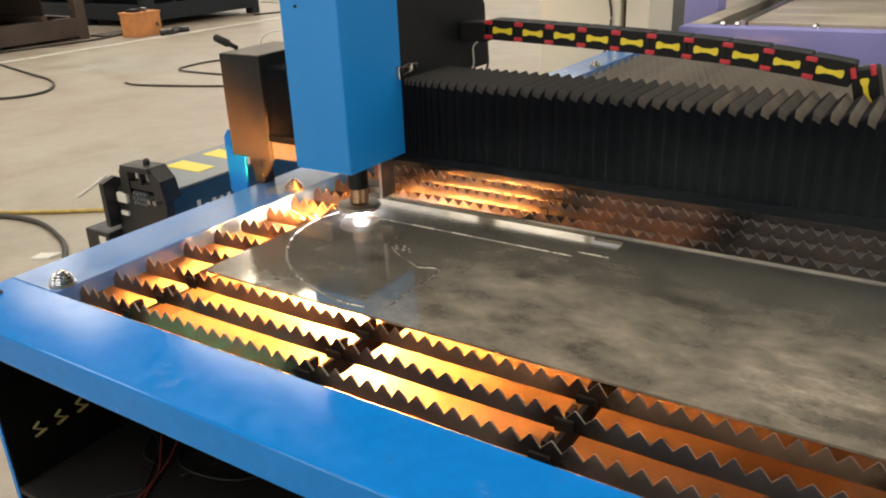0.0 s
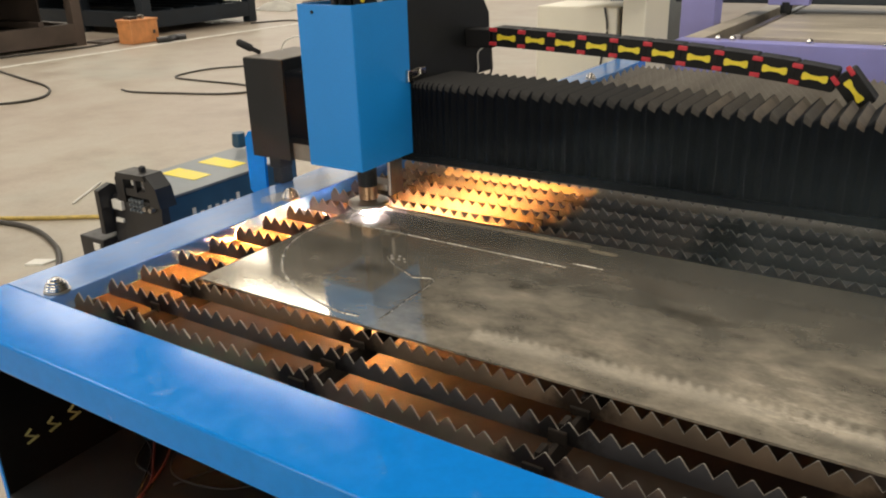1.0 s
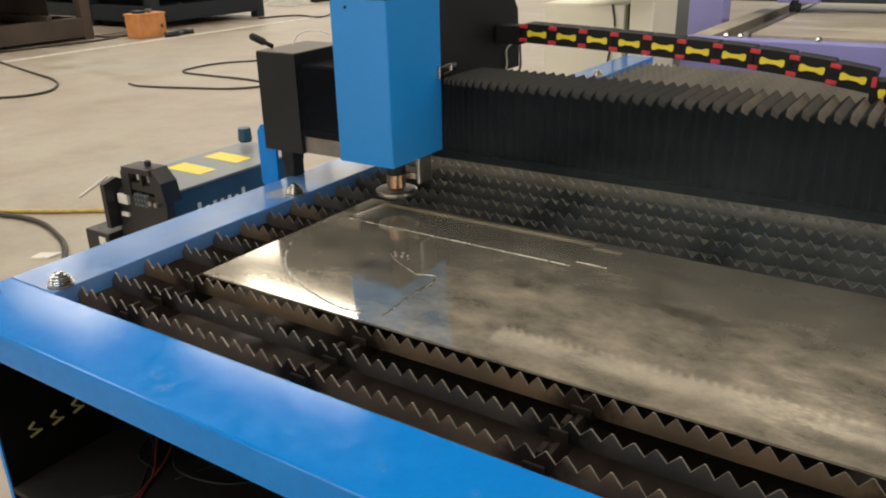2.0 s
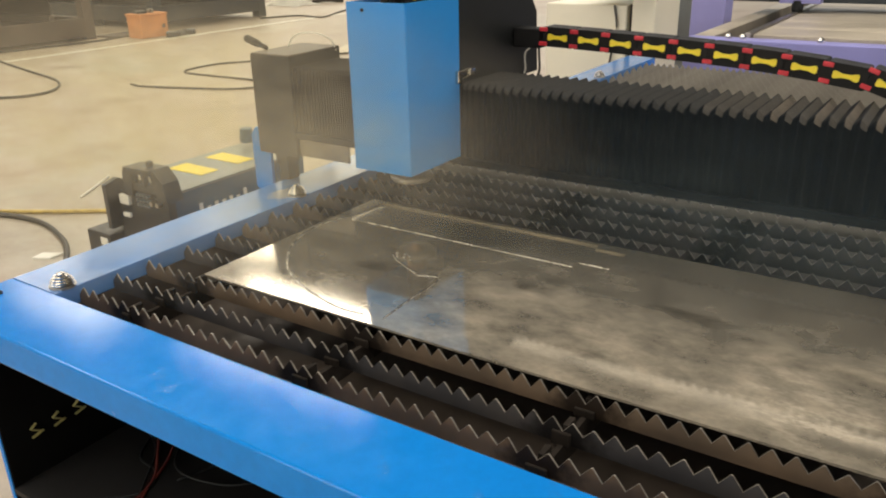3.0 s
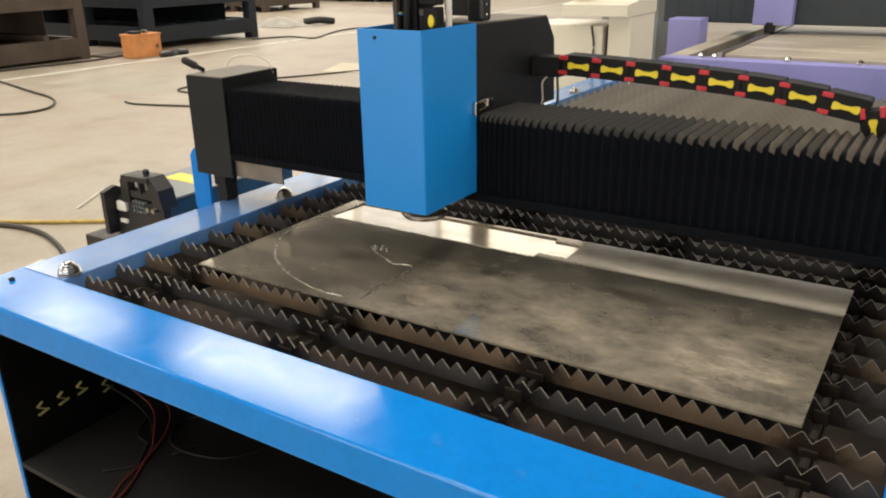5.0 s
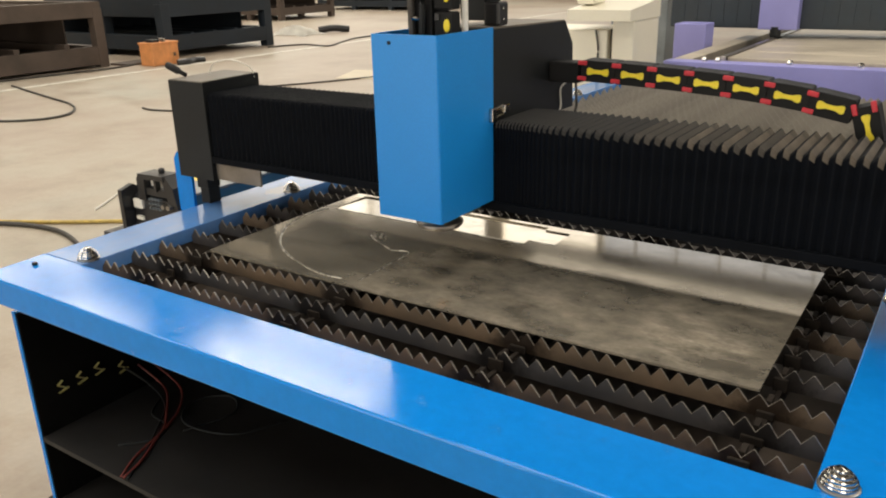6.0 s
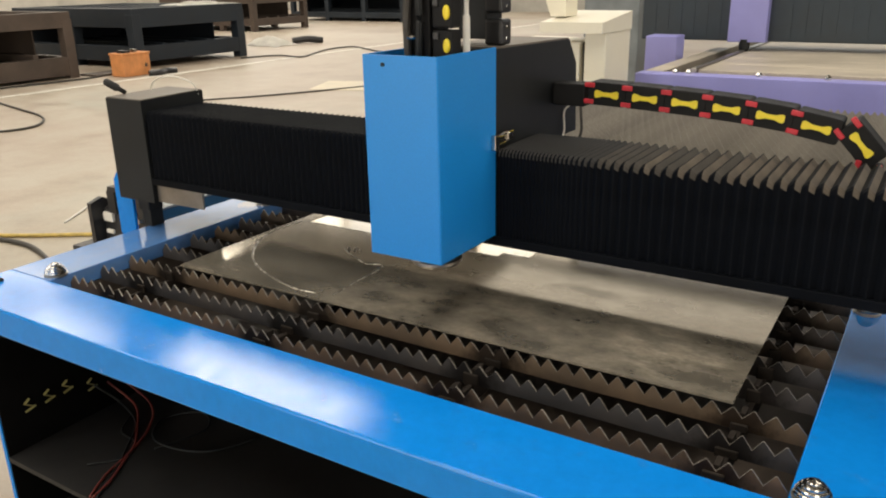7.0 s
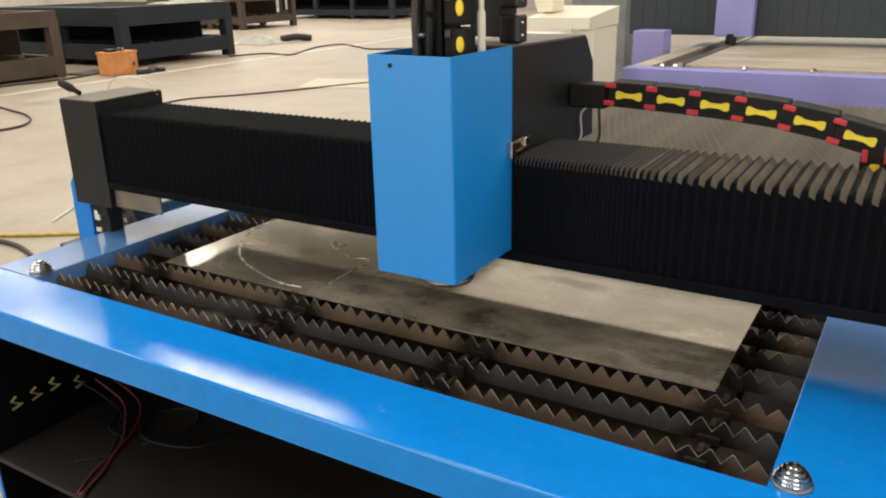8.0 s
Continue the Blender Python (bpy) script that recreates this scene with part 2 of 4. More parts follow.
def sheet_material():
    n = Nodes("mill_sheet_steel")
    big, mid, small = n.noise(3.2, 6, 0.65), n.noise(9, 7, 0.7, (1, 1.8, 1)), n.noise(160, 3)
    base = n.ramp(big, [(0.3, (0.44, 0.405, 0.34)), (0.7, (0.53, 0.485, 0.405))])
    smear = n.ramp(mid, [(0.36, (0.62, 0.61, 0.60)), (0.5, (0.9, 0.9, 0.89)), (0.6, (1, 1, 1))])
    tone = n.mix(0.7, base, smear, "MULTIPLY")
    # dried oil spots with soft, ragged edges: centre x, y and half widths
    for cx, cy, a, b in ((0.752, 0.458, 0.075, 0.050), (1.27, 0.275, 0.075, 0.030), (0.43, 0.40, 0.10, 0.05), (1.05, 0.50, 0.16, 0.05), (0.93, 0.30, 0.12, 0.03)):
        m = n.add("ShaderNodeMapping", Location=(-cx / a, -cy / b, 0), Scale=(1 / a, 1 / b, 0.0))
        n.link(n.coord, m.inputs[0])
        ln = n.tree.nodes.new("ShaderNodeVectorMath")
        ln.operation = "LENGTH"
        n.link(m.outputs[0], ln.inputs[0])
        wob = n.tree.nodes.new("ShaderNodeMath")
        wob.operation = "ADD"
        n.link(ln.outputs["Value"], wob.inputs[0])
        n.link(mid, wob.inputs[1])
        tone = n.mix(1.0, tone, n.ramp(wob.outputs[0], [(0.0, (0.45, 0.44, 0.43)), (0.72, (0.55, 0.54, 0.53)), (1.0, (1, 1, 1))]), "MULTIPLY")
    # a film of dust in cloudy patches, heavier towards the table's front
    axes = n.tree.nodes.new("ShaderNodeSeparateXYZ")
    n.link(n.coord, axes.inputs[0])
    shift = n.tree.nodes.new("ShaderNodeMath")
    shift.operation = "MULTIPLY_ADD"
    n.link(big, shift.inputs[0])
    shift.inputs[1].default_value = 0.45
    n.link(axes.outputs[1], shift.inputs[2])
    zone = n.ramp(shift.outputs[0], [(0.62, (1, 1, 1)), (0.86, (0.12, 0.12, 0.12))])
    film = n.mix(1.0, zone, n.ramp(n.noise(7, 8, 0.68, (1, 1.5, 1)), [(0.34, (0.06, 0.06, 0.06)), (0.52, (0.55, 0.55, 0.55)), (0.66, (1, 1, 1))]), "MULTIPLY")
    # the disc cut out on the near side is wiped clean
    film = n.mix(1.0, film, n.ramp(axes.outputs[0], [(0.575, (0.38, 0.38, 0.38)), (0.66, (1, 1, 1))]), "MULTIPLY")
    # a patch of pale scratches
    m = n.add("ShaderNodeMapping", Location=(-1.27 / 0.13, -0.31 / 0.13, 0), Scale=(1 / 0.13, 1 / 0.13, 0.0))
    n.link(n.coord, m.inputs[0])
    ln = n.tree.nodes.new("ShaderNodeVectorMath")
    ln.operation = "LENGTH"
    n.link(m.outputs[0], ln.inputs[0])
    patch = n.mix(1.0, n.ramp(ln.outputs["Value"], [(0.5, (1, 1, 1)), (1.0, (0, 0, 0))]), n.ramp(n.noise(26, 5, 0.7, (0.6, 1.6, 1)), [(0.49, (0, 0, 0)), (0.60, (0.9, 0.9, 0.9))]), "MULTIPLY")
    n.link(n.mix(patch, n.mix(film, tone, (0.52, 0.455, 0.36)), (0.72, 0.64, 0.52)), n.bsdf.inputs["Base Color"])
    n.link(n.ramp(film, [(0.0, (0.80, 0.80, 0.80)), (1.0, (0.36, 0.36, 0.36))]), n.bsdf.inputs["Metallic"])
    sharp = n.ramp(mid, [(0.3, (0.085,) * 3), (0.7, (0.05,) * 3)])
    n.link(n.mix(n.ramp(axes.outputs[0], [(0.42, (1, 1, 1)), (0.62, (0, 0, 0))]), sharp, (0.10, 0.10, 0.10)), n.bsdf.inputs["Roughness"])
    return n.mat


FLOOR, SHEET = floor_material(), sheet_material()
SLAT = slat_material("burnt_slat_steel", [(0.28, (0.075, 0.062, 0.054)), (0.48, (0.19, 0.14, 0.10)), (0.68, (0.31, 0.22, 0.15))])
BLUESLAT = slat_material("blued_slat_steel", [(0.3, (0.050, 0.050, 0.056)), (0.5, (0.095, 0.090, 0.095)), (0.7, (0.16, 0.14, 0.13))])


# ---- mesh helpers ----
def box(bm, x0, x1, y0, y1, z0, z1, bevel=0.0, turn=None):
    made = bmesh.ops.create_cube(bm, size=1.0)["verts"]
    for v in made:
        v.co = Vector(((x0 + x1) / 2 + v.co.x * (x1 - x0), (y0 + y1) / 2 + v.co.y * (y1 - y0), (z0 + z1) / 2 + v.co.z * (z1 - z0)))
    if bevel:
        edges = {e for v in made for e in v.link_edges}
        made = bmesh.ops.bevel(bm, geom=list(edges), offset=bevel, segments=2, profile=0.5, affect="EDGES", clamp_overlap=True)["verts"]
    if turn is not None:
        bmesh.ops.transform(bm, matrix=turn, verts=list({v for v in made}))
    return bm


def B(*a, **k):
    return box(bmesh.new(), *a, **k)


def lathe(profile, x=0, y=0, z=0, n=24, axis="z", bm=None):
    """A turned form from (radius, height) pairs."""
    bm = bm or bmesh.new()
    rings = []
    for r, h in profile:
        ring = []
        for i in range(n):
            a = 2 * math.pi * i / n
            c, s = r * math.cos(a), r * math.sin(a)
            p = (c, s, h) if axis == "z" else (h, c, s) if axis == "x" else (s, h, c)
            ring.append(bm.verts.new((x + p[0], y + p[1], z + p[2])))
        rings.append(ring)
    for a, b in zip(rings, rings[1:]):
        for i in range(n):
            bm.faces.new((a[i], a[(i + 1) % n], b[(i + 1) % n], b[i]))
    bm.faces.new(rings[0][::-1])
    bm.faces.new(rings[-1])
    return bm


def prism(points, axis, a, b, bm=None):
    """A flat outline drawn out along an axis from a to b; points are the two other coordinates in order."""
    bm = bm or bmesh.new()

    def at(p, d):
        return {"x": (d, p[0], p[1]), "y": (p[0], d, p[1]), "z": (p[0], p[1], d)}[axis]
    lo, hi = [bm.verts.new(at(p, a)) for p in points], [bm.verts.new(at(p, b)) for p in points]
    k = len(points)
    for i in range(k):
        bm.faces.new((lo[i], lo[(i + 1) % k], hi[(i + 1) % k], hi[i]))
    bm.faces.new(lo[::-1])
    bm.faces.new(hi)
    bmesh.ops.recalc_face_normals(bm, faces=bm.faces)
    return bm


def smooth_path(points, steps=8):
    """A Catmull-Rom line through the points."""
    p = [Vector(q) for q in points]
    p = [2 * p[0] - p[1]] + p + [2 * p[-1] - p[-2]]
    out = []
    for i in range(1, len(p) - 2):
        for s in range(steps):
            t = s / steps
            out.append(0.5 * ((2 * p[i]) + (p[i + 1] - p[i - 1]) * t + (2 * p[i - 1] - 5 * p[i] + 4 * p[i + 1] - p[i + 2]) * t * t
                              + (3 * p[i] - 3 * p[i + 1] + p[i + 2] - p[i - 1]) * t ** 3))
    out.append(p[-2])
    return out


def tube(points, r, n=8, steps=8, bm=None):
    bm = bm or bmesh.new()
    path = smooth_path(points, steps)
    rings = []
    for i, q in enumerate(path):
        d = (path[min(i + 1, len(path) - 1)] - path[max(i - 1, 0)]).normalized()
        u = d.cross(Vector((0, 0, 1)))
        u = u.normalized() if u.length > 1e-3 else Vector((1, 0, 0))
        w = u.cross(d)
        rings.append([bm.verts.new(q + r * (math.cos(2 * math.pi * k / n) * u + math.sin(2 * math.pi * k / n) * w)) for k in range(n)])
    for a, b in zip(rings, rings[1:]):
        for k in range(n):
            bm.faces.new((a[k], a[(k + 1) % n], b[(k + 1) % n], b[k]))
    bm.faces.new(rings[0][::-1])
    bm.faces.new(rings[-1])
    return bm


def mesh_of(name, bm, material, smooth=False):
    me = bpy.data.meshes.new(name)
    bmesh.ops.recalc_face_normals(bm, faces=bm.faces)
    bm.to_mesh(me)
    bm.free()
    me.materials.append(material)
    if smooth:
        me.shade_smooth()
    return me


def part(name, bm, material, parent, label="", smooth=False):
    ob = new(name, mesh_of(name, bm, material, smooth))
    ob.parent = parent
    return tagged(ob, label=label)


def thing(name, label, category, group="", kind="", at=None):
    ob = new(name)
    if at is not None:
        ob.matrix_basis = at
    return tagged(ob, label, category, group, kind)


def single(name, bm, material, label, category, group="", kind="", smooth=False):
    return tagged(new(name, mesh_of(name, bm, material, smooth)), label, category, group, kind)


# ---- hall ----
T = 0.70            # height of the table's rim
single("floor", B(-45, 45, -30, 60, -0.2, 0), FLOOR, "pale beige concrete factory floor with stains", "floor", kind="structure")
east = B(20, 20.3, -12, 26, 5.65, ROOF_Z)
box(east, 20, 20.3, -12, 26, 0, 1.15)
for a, b in ((-12, -3.5), (1.5, 3.5), (8.5, 26)):
    box(east, 20, 20.3, a, b, 1.15, 5.65)
single("wall_east", east, WALLMAT, "unseen grey factory wall with two wide openings for added fill light", "wall", kind="structure")
single("wall_west", B(-34.3, -34, -12, 26, 0, ROOF_Z), WALLMAT, "plain grey factory wall", "wall", kind="structure")
south = B(-34, 20, -12.3, -12, 5.0, ROOF_Z)
for a, b in ((-34, -8.5), (-3.5, -0.5), (4.5, 20)):
    box(south, a, b, -12.3, -12, 0, 5.0)
single("wall_south", south, WALLMAT, "unseen grey factory wall with two tall openings for added fill light", "wall", kind="structure")


def wall_with_windows():
    bm = bmesh.new()
    box(bm, -34, 20, 26, 26.3, 0, 2.4)
    edges = [-34] + [e for cx, w, watts in WINDOWS for e in (cx - w / 2, cx + w / 2)] + [20]
    for a, b in zip(edges[::2], edges[1::2]):
        box(bm, a, b, 26, 26.3, 2.4, 11.6)
    for i in range(13):
        x = -8.2 + 1.55 * i
        box(bm, x - 0.03, x + 0.03, 25.9, 26.0, 2.4, 11.6)
    single("wall_north", bm, WALLMAT, "grey factory wall with tall window openings", "wall", kind="structure")
    # beam out of view, added to keep the reflection above the windows dark
    single("trim", B(-34, 20, 25.6, 26.3, 11.6, ROOF_Z), NIGHT, "unseen black beam added above the windows to darken their reflection", "eaves beam", kind="structure")


def roof_deck():
    bm = B(-34, 20, -12, 26, ROOF_Z, ROOF_Z + 0.15)
    for y in range(-10, 26, 6):
        box(bm, -34, 20, y - 0.12, y + 0.12, ROOF_Z - 0.5, ROOF_Z - 0.05)
    for cx, cy, w, l, watts in ROOF_LIGHTS:
        for a, b, c, d in ((cx - w / 2 - 0.1, cx - w / 2, cy - l / 2, cy + l / 2), (cx + w / 2, cx + w / 2 + 0.1, cy - l / 2, cy + l / 2), (cx - w / 2, cx + w / 2, cy - l / 2 - 0.1, cy - l / 2), (cx - w / 2, cx + w / 2, cy + l / 2, cy + l / 2 + 0.1)):
            box(bm, a, b, c, d, ROOF_Z - 0.12, ROOF_Z)
    single("ceiling", bm, ROOFMAT, "grey factory roof with framed skylights and beams", "ceiling", kind="structure")


wall_with_windows()
roof_deck()
single("floor_marking", B(-8.2, -8.08, 0.5, 24, 0.0, 0.004), LINEPAINT, "worn pale painted line on the concrete floor", "floor line", kind="structure")


# ---- cutting table ----
IW, IL = 1.5, 3.2       # inner width and length of the bed
RIM = 0.145


def front_rim():
    """The front beam of the frame, its top falling a little to the front."""
    bm = prism([(-RIM, T - 0.065), (-RIM, T - 0.003), (0.0, T), (0.0, T - 0.065)], "x", -RIM, IW + RIM)
    bmesh.ops.bevel(bm, geom=list(bm.edges), offset=0.004, segments=2, profile=0.5, affect="EDGES")
    return bm


def cutting_table():
    t = thing("cutting_table", "bright blue steel plasma cutting table with toothed slat bed", "cutting table")
    for nm, bm in (("front_rim", front_rim()),
                   ("worn_side_rim", B(-RIM, 0, 0.0, IL + 0.1, T - 0.038, T - 0.001, bevel=0.0025)),
                   ("side_rim", B(IW, IW + RIM, 0.0, IL + 0.1, T - 0.038, T - 0.001, bevel=0.0025)),
                   ("rim_flange", B(-RIM, -RIM + 0.01, 0.001, IL + 0.1, T - 0.1, T - 0.0385)),
                   ("rim_flange", B(IW + RIM - 0.01, IW + RIM, 0.001, IL + 0.1, T - 0.1, T - 0.0385)),
                   ("back_rim", B(0, IW, IL, IL + 0.1, T - 0.14, T - 0.045, bevel=0.004))):
        part(nm.replace("worn_", ""), bm, DUSTYSHEENBLUE if nm.startswith("worn_") else BLUE, t, "blue rim with pale cutting dust and painted-in pale sheen" if nm.startswith("worn_") else "")
    # box walls of the bed under the rims
    part("bed_wall", B(-0.03, -0.002, 0.0, IL, 0.53, T - 0.0385), TRAY, t)
    part("bed_wall", B(IW + 0.002, IW + 0.03, 0.0, IL, 0.53, T - 0.0385), TRAY, t)
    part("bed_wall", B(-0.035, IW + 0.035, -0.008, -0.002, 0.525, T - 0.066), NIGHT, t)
    part("slag_tray", B(-0.002, IW + 0.002, 0, 0.42, 0.530, 0.545), TRAY, t, "heat-stained steel slag tray below the slats")
    part("slag_tray", B(-0.002, IW + 0.002, 0.42, 0.80, 0.440, 0.545), TRAY, t, "heat-stained steel slag tray below the slats")
    part("slag_tray", B(-0.002, IW + 0.002, 0.80, IL, 0.53, 0.544), DARKTRAY, t, "darker back part of the slag tray")
    # side panels and floor pan of the open bay in front
    part("side_panel", B(-0.128, -0.116, -0.11, IL, 0.1, T - 0.101), BLUE, t)
    part("side_panel", B(IW + 0.116, IW + 0.128, -0.11, IL, 0.1, T - 0.101), BLUE, t)
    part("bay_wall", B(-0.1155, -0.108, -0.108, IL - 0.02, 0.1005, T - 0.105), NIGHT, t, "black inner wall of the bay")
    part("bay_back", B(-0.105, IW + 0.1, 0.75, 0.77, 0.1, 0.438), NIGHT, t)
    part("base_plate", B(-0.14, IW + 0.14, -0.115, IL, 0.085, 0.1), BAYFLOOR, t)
    part("bay_floor", B(-0.1075, IW + 0.1, -0.112, 0.748, 0.268, 0.280), BAYFLOOR, t, "dark plate forming the bay's floor")
    for x in (-0.11, IW + 0.03):
        for y in (-0.1, IL - 0.05):
            part("foot", B(x, x + 0.08, y, y + 0.08, 0.0, 0.085, bevel=0.004), BLUE, t)
    for y, z in ((-0.055, 0.381), (-0.006, 0.382), (0.042, 0.384), (0.105, 0.360)):
        bm = bmesh.new()
        for a, l, dz in ((34, 0.024, 0.010), (-34, 0.016, 0.010), (-14, 0.026, -0.010)):
            box(bm, -0.003, 0.003, 0, l, -0.0012, 0.0012, turn=pose(-0.103, y, z + dz, -a, 0, 0))
        part("bracket", bm, BRASSY, t, "small pale yellow wire clip")
    return t


def slat_mesh(seed):
    """A strip of steel with pointed teeth along its upper edge."""
    rnd = random.Random(seed)
    pitch, th = 0.02984, 0.003
    lo, top, valley = -0.037, 0.0, -0.018
    n = 50
    pts = [(0.004, valley)]
    for i in range(n):
        x = 0.004 + pitch * i
        worn = rnd.choice((0, 0, 0, -0.001, -0.002, -0.003))
        lean = rnd.uniform(-0.0015, 0.0015)
        pts += [(x + pitch / 2 + lean - 0.0012, top + worn), (x + pitch / 2 + lean + 0.0012, top + worn), (x + pitch, valley + rnd.uniform(-0.001, 0.001))]
    verts, faces = [], []
    for y in (-th / 2, th / 2):
        for x, z in pts:
            verts.append((x, y, z))
        for x, z in pts:
            verts.append((x, y, lo))
    k = len(pts)
    for i in range(k - 1):
        faces += [(k + i, k + i + 1, i + 1, i), (2 * k + i, 2 * k + i + 1, 3 * k + i + 1, 3 * k + i), (i, i + 1, 2 * k + i + 1, 2 * k + i), (3 * k + i, 3 * k + i + 1, k + i + 1, k + i)]
    faces += [(0, 2 * k, 3 * k, k), (k - 1, 2 * k - 1, 4 * k - 1, 3 * k - 1)]
    me = bpy.data.meshes.new("slat")
    me.from_pydata(verts, [], faces)
    me.materials.append(SLAT)
    me.materials.append(TOOTHEDGE)
    # upper tooth edges in paler steel: wear, with the light on them painted in
    for i in range(k - 1):
        me.polygons[4 * i + 2].material_index = 1
    return me


SLAT_Y = [0.048, 0.123, 0.200, 0.298, 0.386] + [0.468 + 0.0855 * i for i in range(32)]
SUPPORT_X = (0.15, 0.58, 0.99, 1.405)


def slat_bed(table):
    meshes = [slat_mesh(s) for s in range(5)]
    # copies in a lighter steel for the slats beyond y 1.1
    paler = [me.copy() for me in meshes]
    for me in paler:
        me.materials[0] = PALESLAT
    blued = [me.copy() for me in meshes]
    for me in blued:
        me.materials[0] = BLUESLAT
    for i, y in enumerate(SLAT_Y):
        ob = new("slat", (paler if y > 1.1 else blued if i in (1, 3, 4, 6) or i > 7 else meshes)[i % 5])
        ob.parent = table
        ob.location = (0, y, T - 0.002)
        ob.rotation_euler = (radians(((i * 37) % 7 - 3) * 0.5), 0, 0)
    rnd = random.Random(3)
    # cross bars that carry the slats, with slotted upright plates
    for x in SUPPORT_X:
        for far in (False, True):
            bm = bmesh.new()
            box(bm, x - 0.004, x + 0.004, 1.1 if far else 0.002, IL - 0.002 if far else 1.098, 0.628, T - 0.037)
            if not far:
                box(bm, x - 0.003, x + 0.003, 0.685, 1.098, 0.588, 0.627)
            for y in SLAT_Y:
                if far != (y > 1.1):
                    continue
                if not far:
                    box(bm, x - 0.004, x + 0.004, y + 0.006, y + 0.03, T - 0.038, T - 0.014)
                    w, h = rnd.uniform(0.009, 0.018), rnd.uniform(0.016, 0.026)
                    box(bm, x - w, x + w * 0.9, y - 0.008, y - 0.0025, T - 0.040, T - h, bevel=0.002)
            part("slat_support", bm, PALESLAT if far else CHAR, table, "paler steel cross bar" if far else "scorched cross bar slotted for the slats")


def jack(x, y):
    t = thing("ball_knob", "chrome ringed dome knob on the blue table rim", "knob", group="knobs on the rim", at=pose(x, y, T))
    part("washer", lathe([(0.0248, -0.002), (0.0248, 0.002), (0.020, 0.003)], n=20), STEEL, t)
    rings = [(0.018, 0.002)]
    for i in range(5):
        r, z = (0.0222, 0.0214, 0.0188, 0.0148, 0.0092)[i], 0.003 + 0.0046 * i
        rings += [(r - 0.002, z), (r, z + 0.0012), (r, z + 0.0031), (r - 0.0015, z + 0.0042)]
    part("dome", lathe(rings + [(0.004, 0.0262), (0.0008, 0.0268)], n=28), CHROME, t)
    return t


table = cutting_table()
knob = jack(-0.021, 0.031)
for k in range(1, 5):
    copy_thing(knob, pose(-0.021, 0.031 + 0.65 * k, T))
for k in range(0, 5):
    copy_thing(knob, pose(IW + 0.026, 0.02 + 0.65 * k, T))
single("small_screw", lathe([(0.006, 0), (0.006, 0.004), (0.003, 0.006)], -0.09, -0.055, T, n=10), BLACK, "small black screw in the blue rim", "screw")


# ---- sheet of steel being cut ----
SX0, SX1, SY0, SY1, SZ = 0.18, 1.39, 0.204, 0.745, T - 0.0015


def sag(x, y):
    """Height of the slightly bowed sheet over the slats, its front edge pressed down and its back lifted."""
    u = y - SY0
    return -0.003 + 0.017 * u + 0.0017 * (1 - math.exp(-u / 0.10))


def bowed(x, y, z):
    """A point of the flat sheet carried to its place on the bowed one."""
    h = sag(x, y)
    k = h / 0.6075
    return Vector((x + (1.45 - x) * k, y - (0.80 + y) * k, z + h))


CUT = [(0.215, 0.781, 0.603, 0.733), (0.781, 0.847, 0.628, 0.714)]      # strip cut loose at the back: x and y from, to


def plate_mesh(loose):
    """The sheet with the hole that the strip leaves, or the loose strip, its back edge sunk a little."""
    def ticks(a, b, step, extra):
        n = round((b - a) / step)
        return sorted({round(a + (b - a) * i / n, 4) for i in range(n + 1)} | set(extra))
    xs = ticks(SX0, SX1, 0.022, (0.215, 0.781, 0.847))
    ys = ticks(SY0, SY1, 0.022, (0.603, 0.628, 0.714, 0.733))
    gap = 0.0007 if loose else 0.0
    bm = bmesh.new()
    points = {}

    def vert(i, j, low):
        if (i, j, low) not in points:
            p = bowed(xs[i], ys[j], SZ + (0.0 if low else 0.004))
            if loose:
                p.z -= 0.024 * (ys[j] - 0.603) + gap
            points[(i, j, low)] = bm.verts.new(p)
        return points[(i, j, low)]
    cells = set()
    for i in range(len(xs) - 1):
        for j in range(len(ys) - 1):
            cx, cy = (xs[i] + xs[i + 1]) / 2, (ys[j] + ys[j + 1]) / 2
            if any(a < cx < b and c < cy < d for a, b, c, d in CUT) == loose:
                cells.add((i, j))
    for i, j in cells:
        ring = ((i, j), (i + 1, j), (i + 1, j + 1), (i, j + 1))
        bm.faces.new([vert(*c, False) for c in ring]).smooth = True
        bm.faces.new([vert(*c, True) for c in reversed(ring)]).smooth = True
        for (a, b), other in zip(zip(ring, ring[1:] + ring[:1]), ((i, j - 1), (i + 1, j), (i, j + 1), (i - 1, j))):
            if other not in cells:
                f = bm.faces.new((vert(*a, True), vert(*b, True), vert(*b, False), vert(*a, False)))
                for e in f.edges:
                    e.smooth = False
    return bm


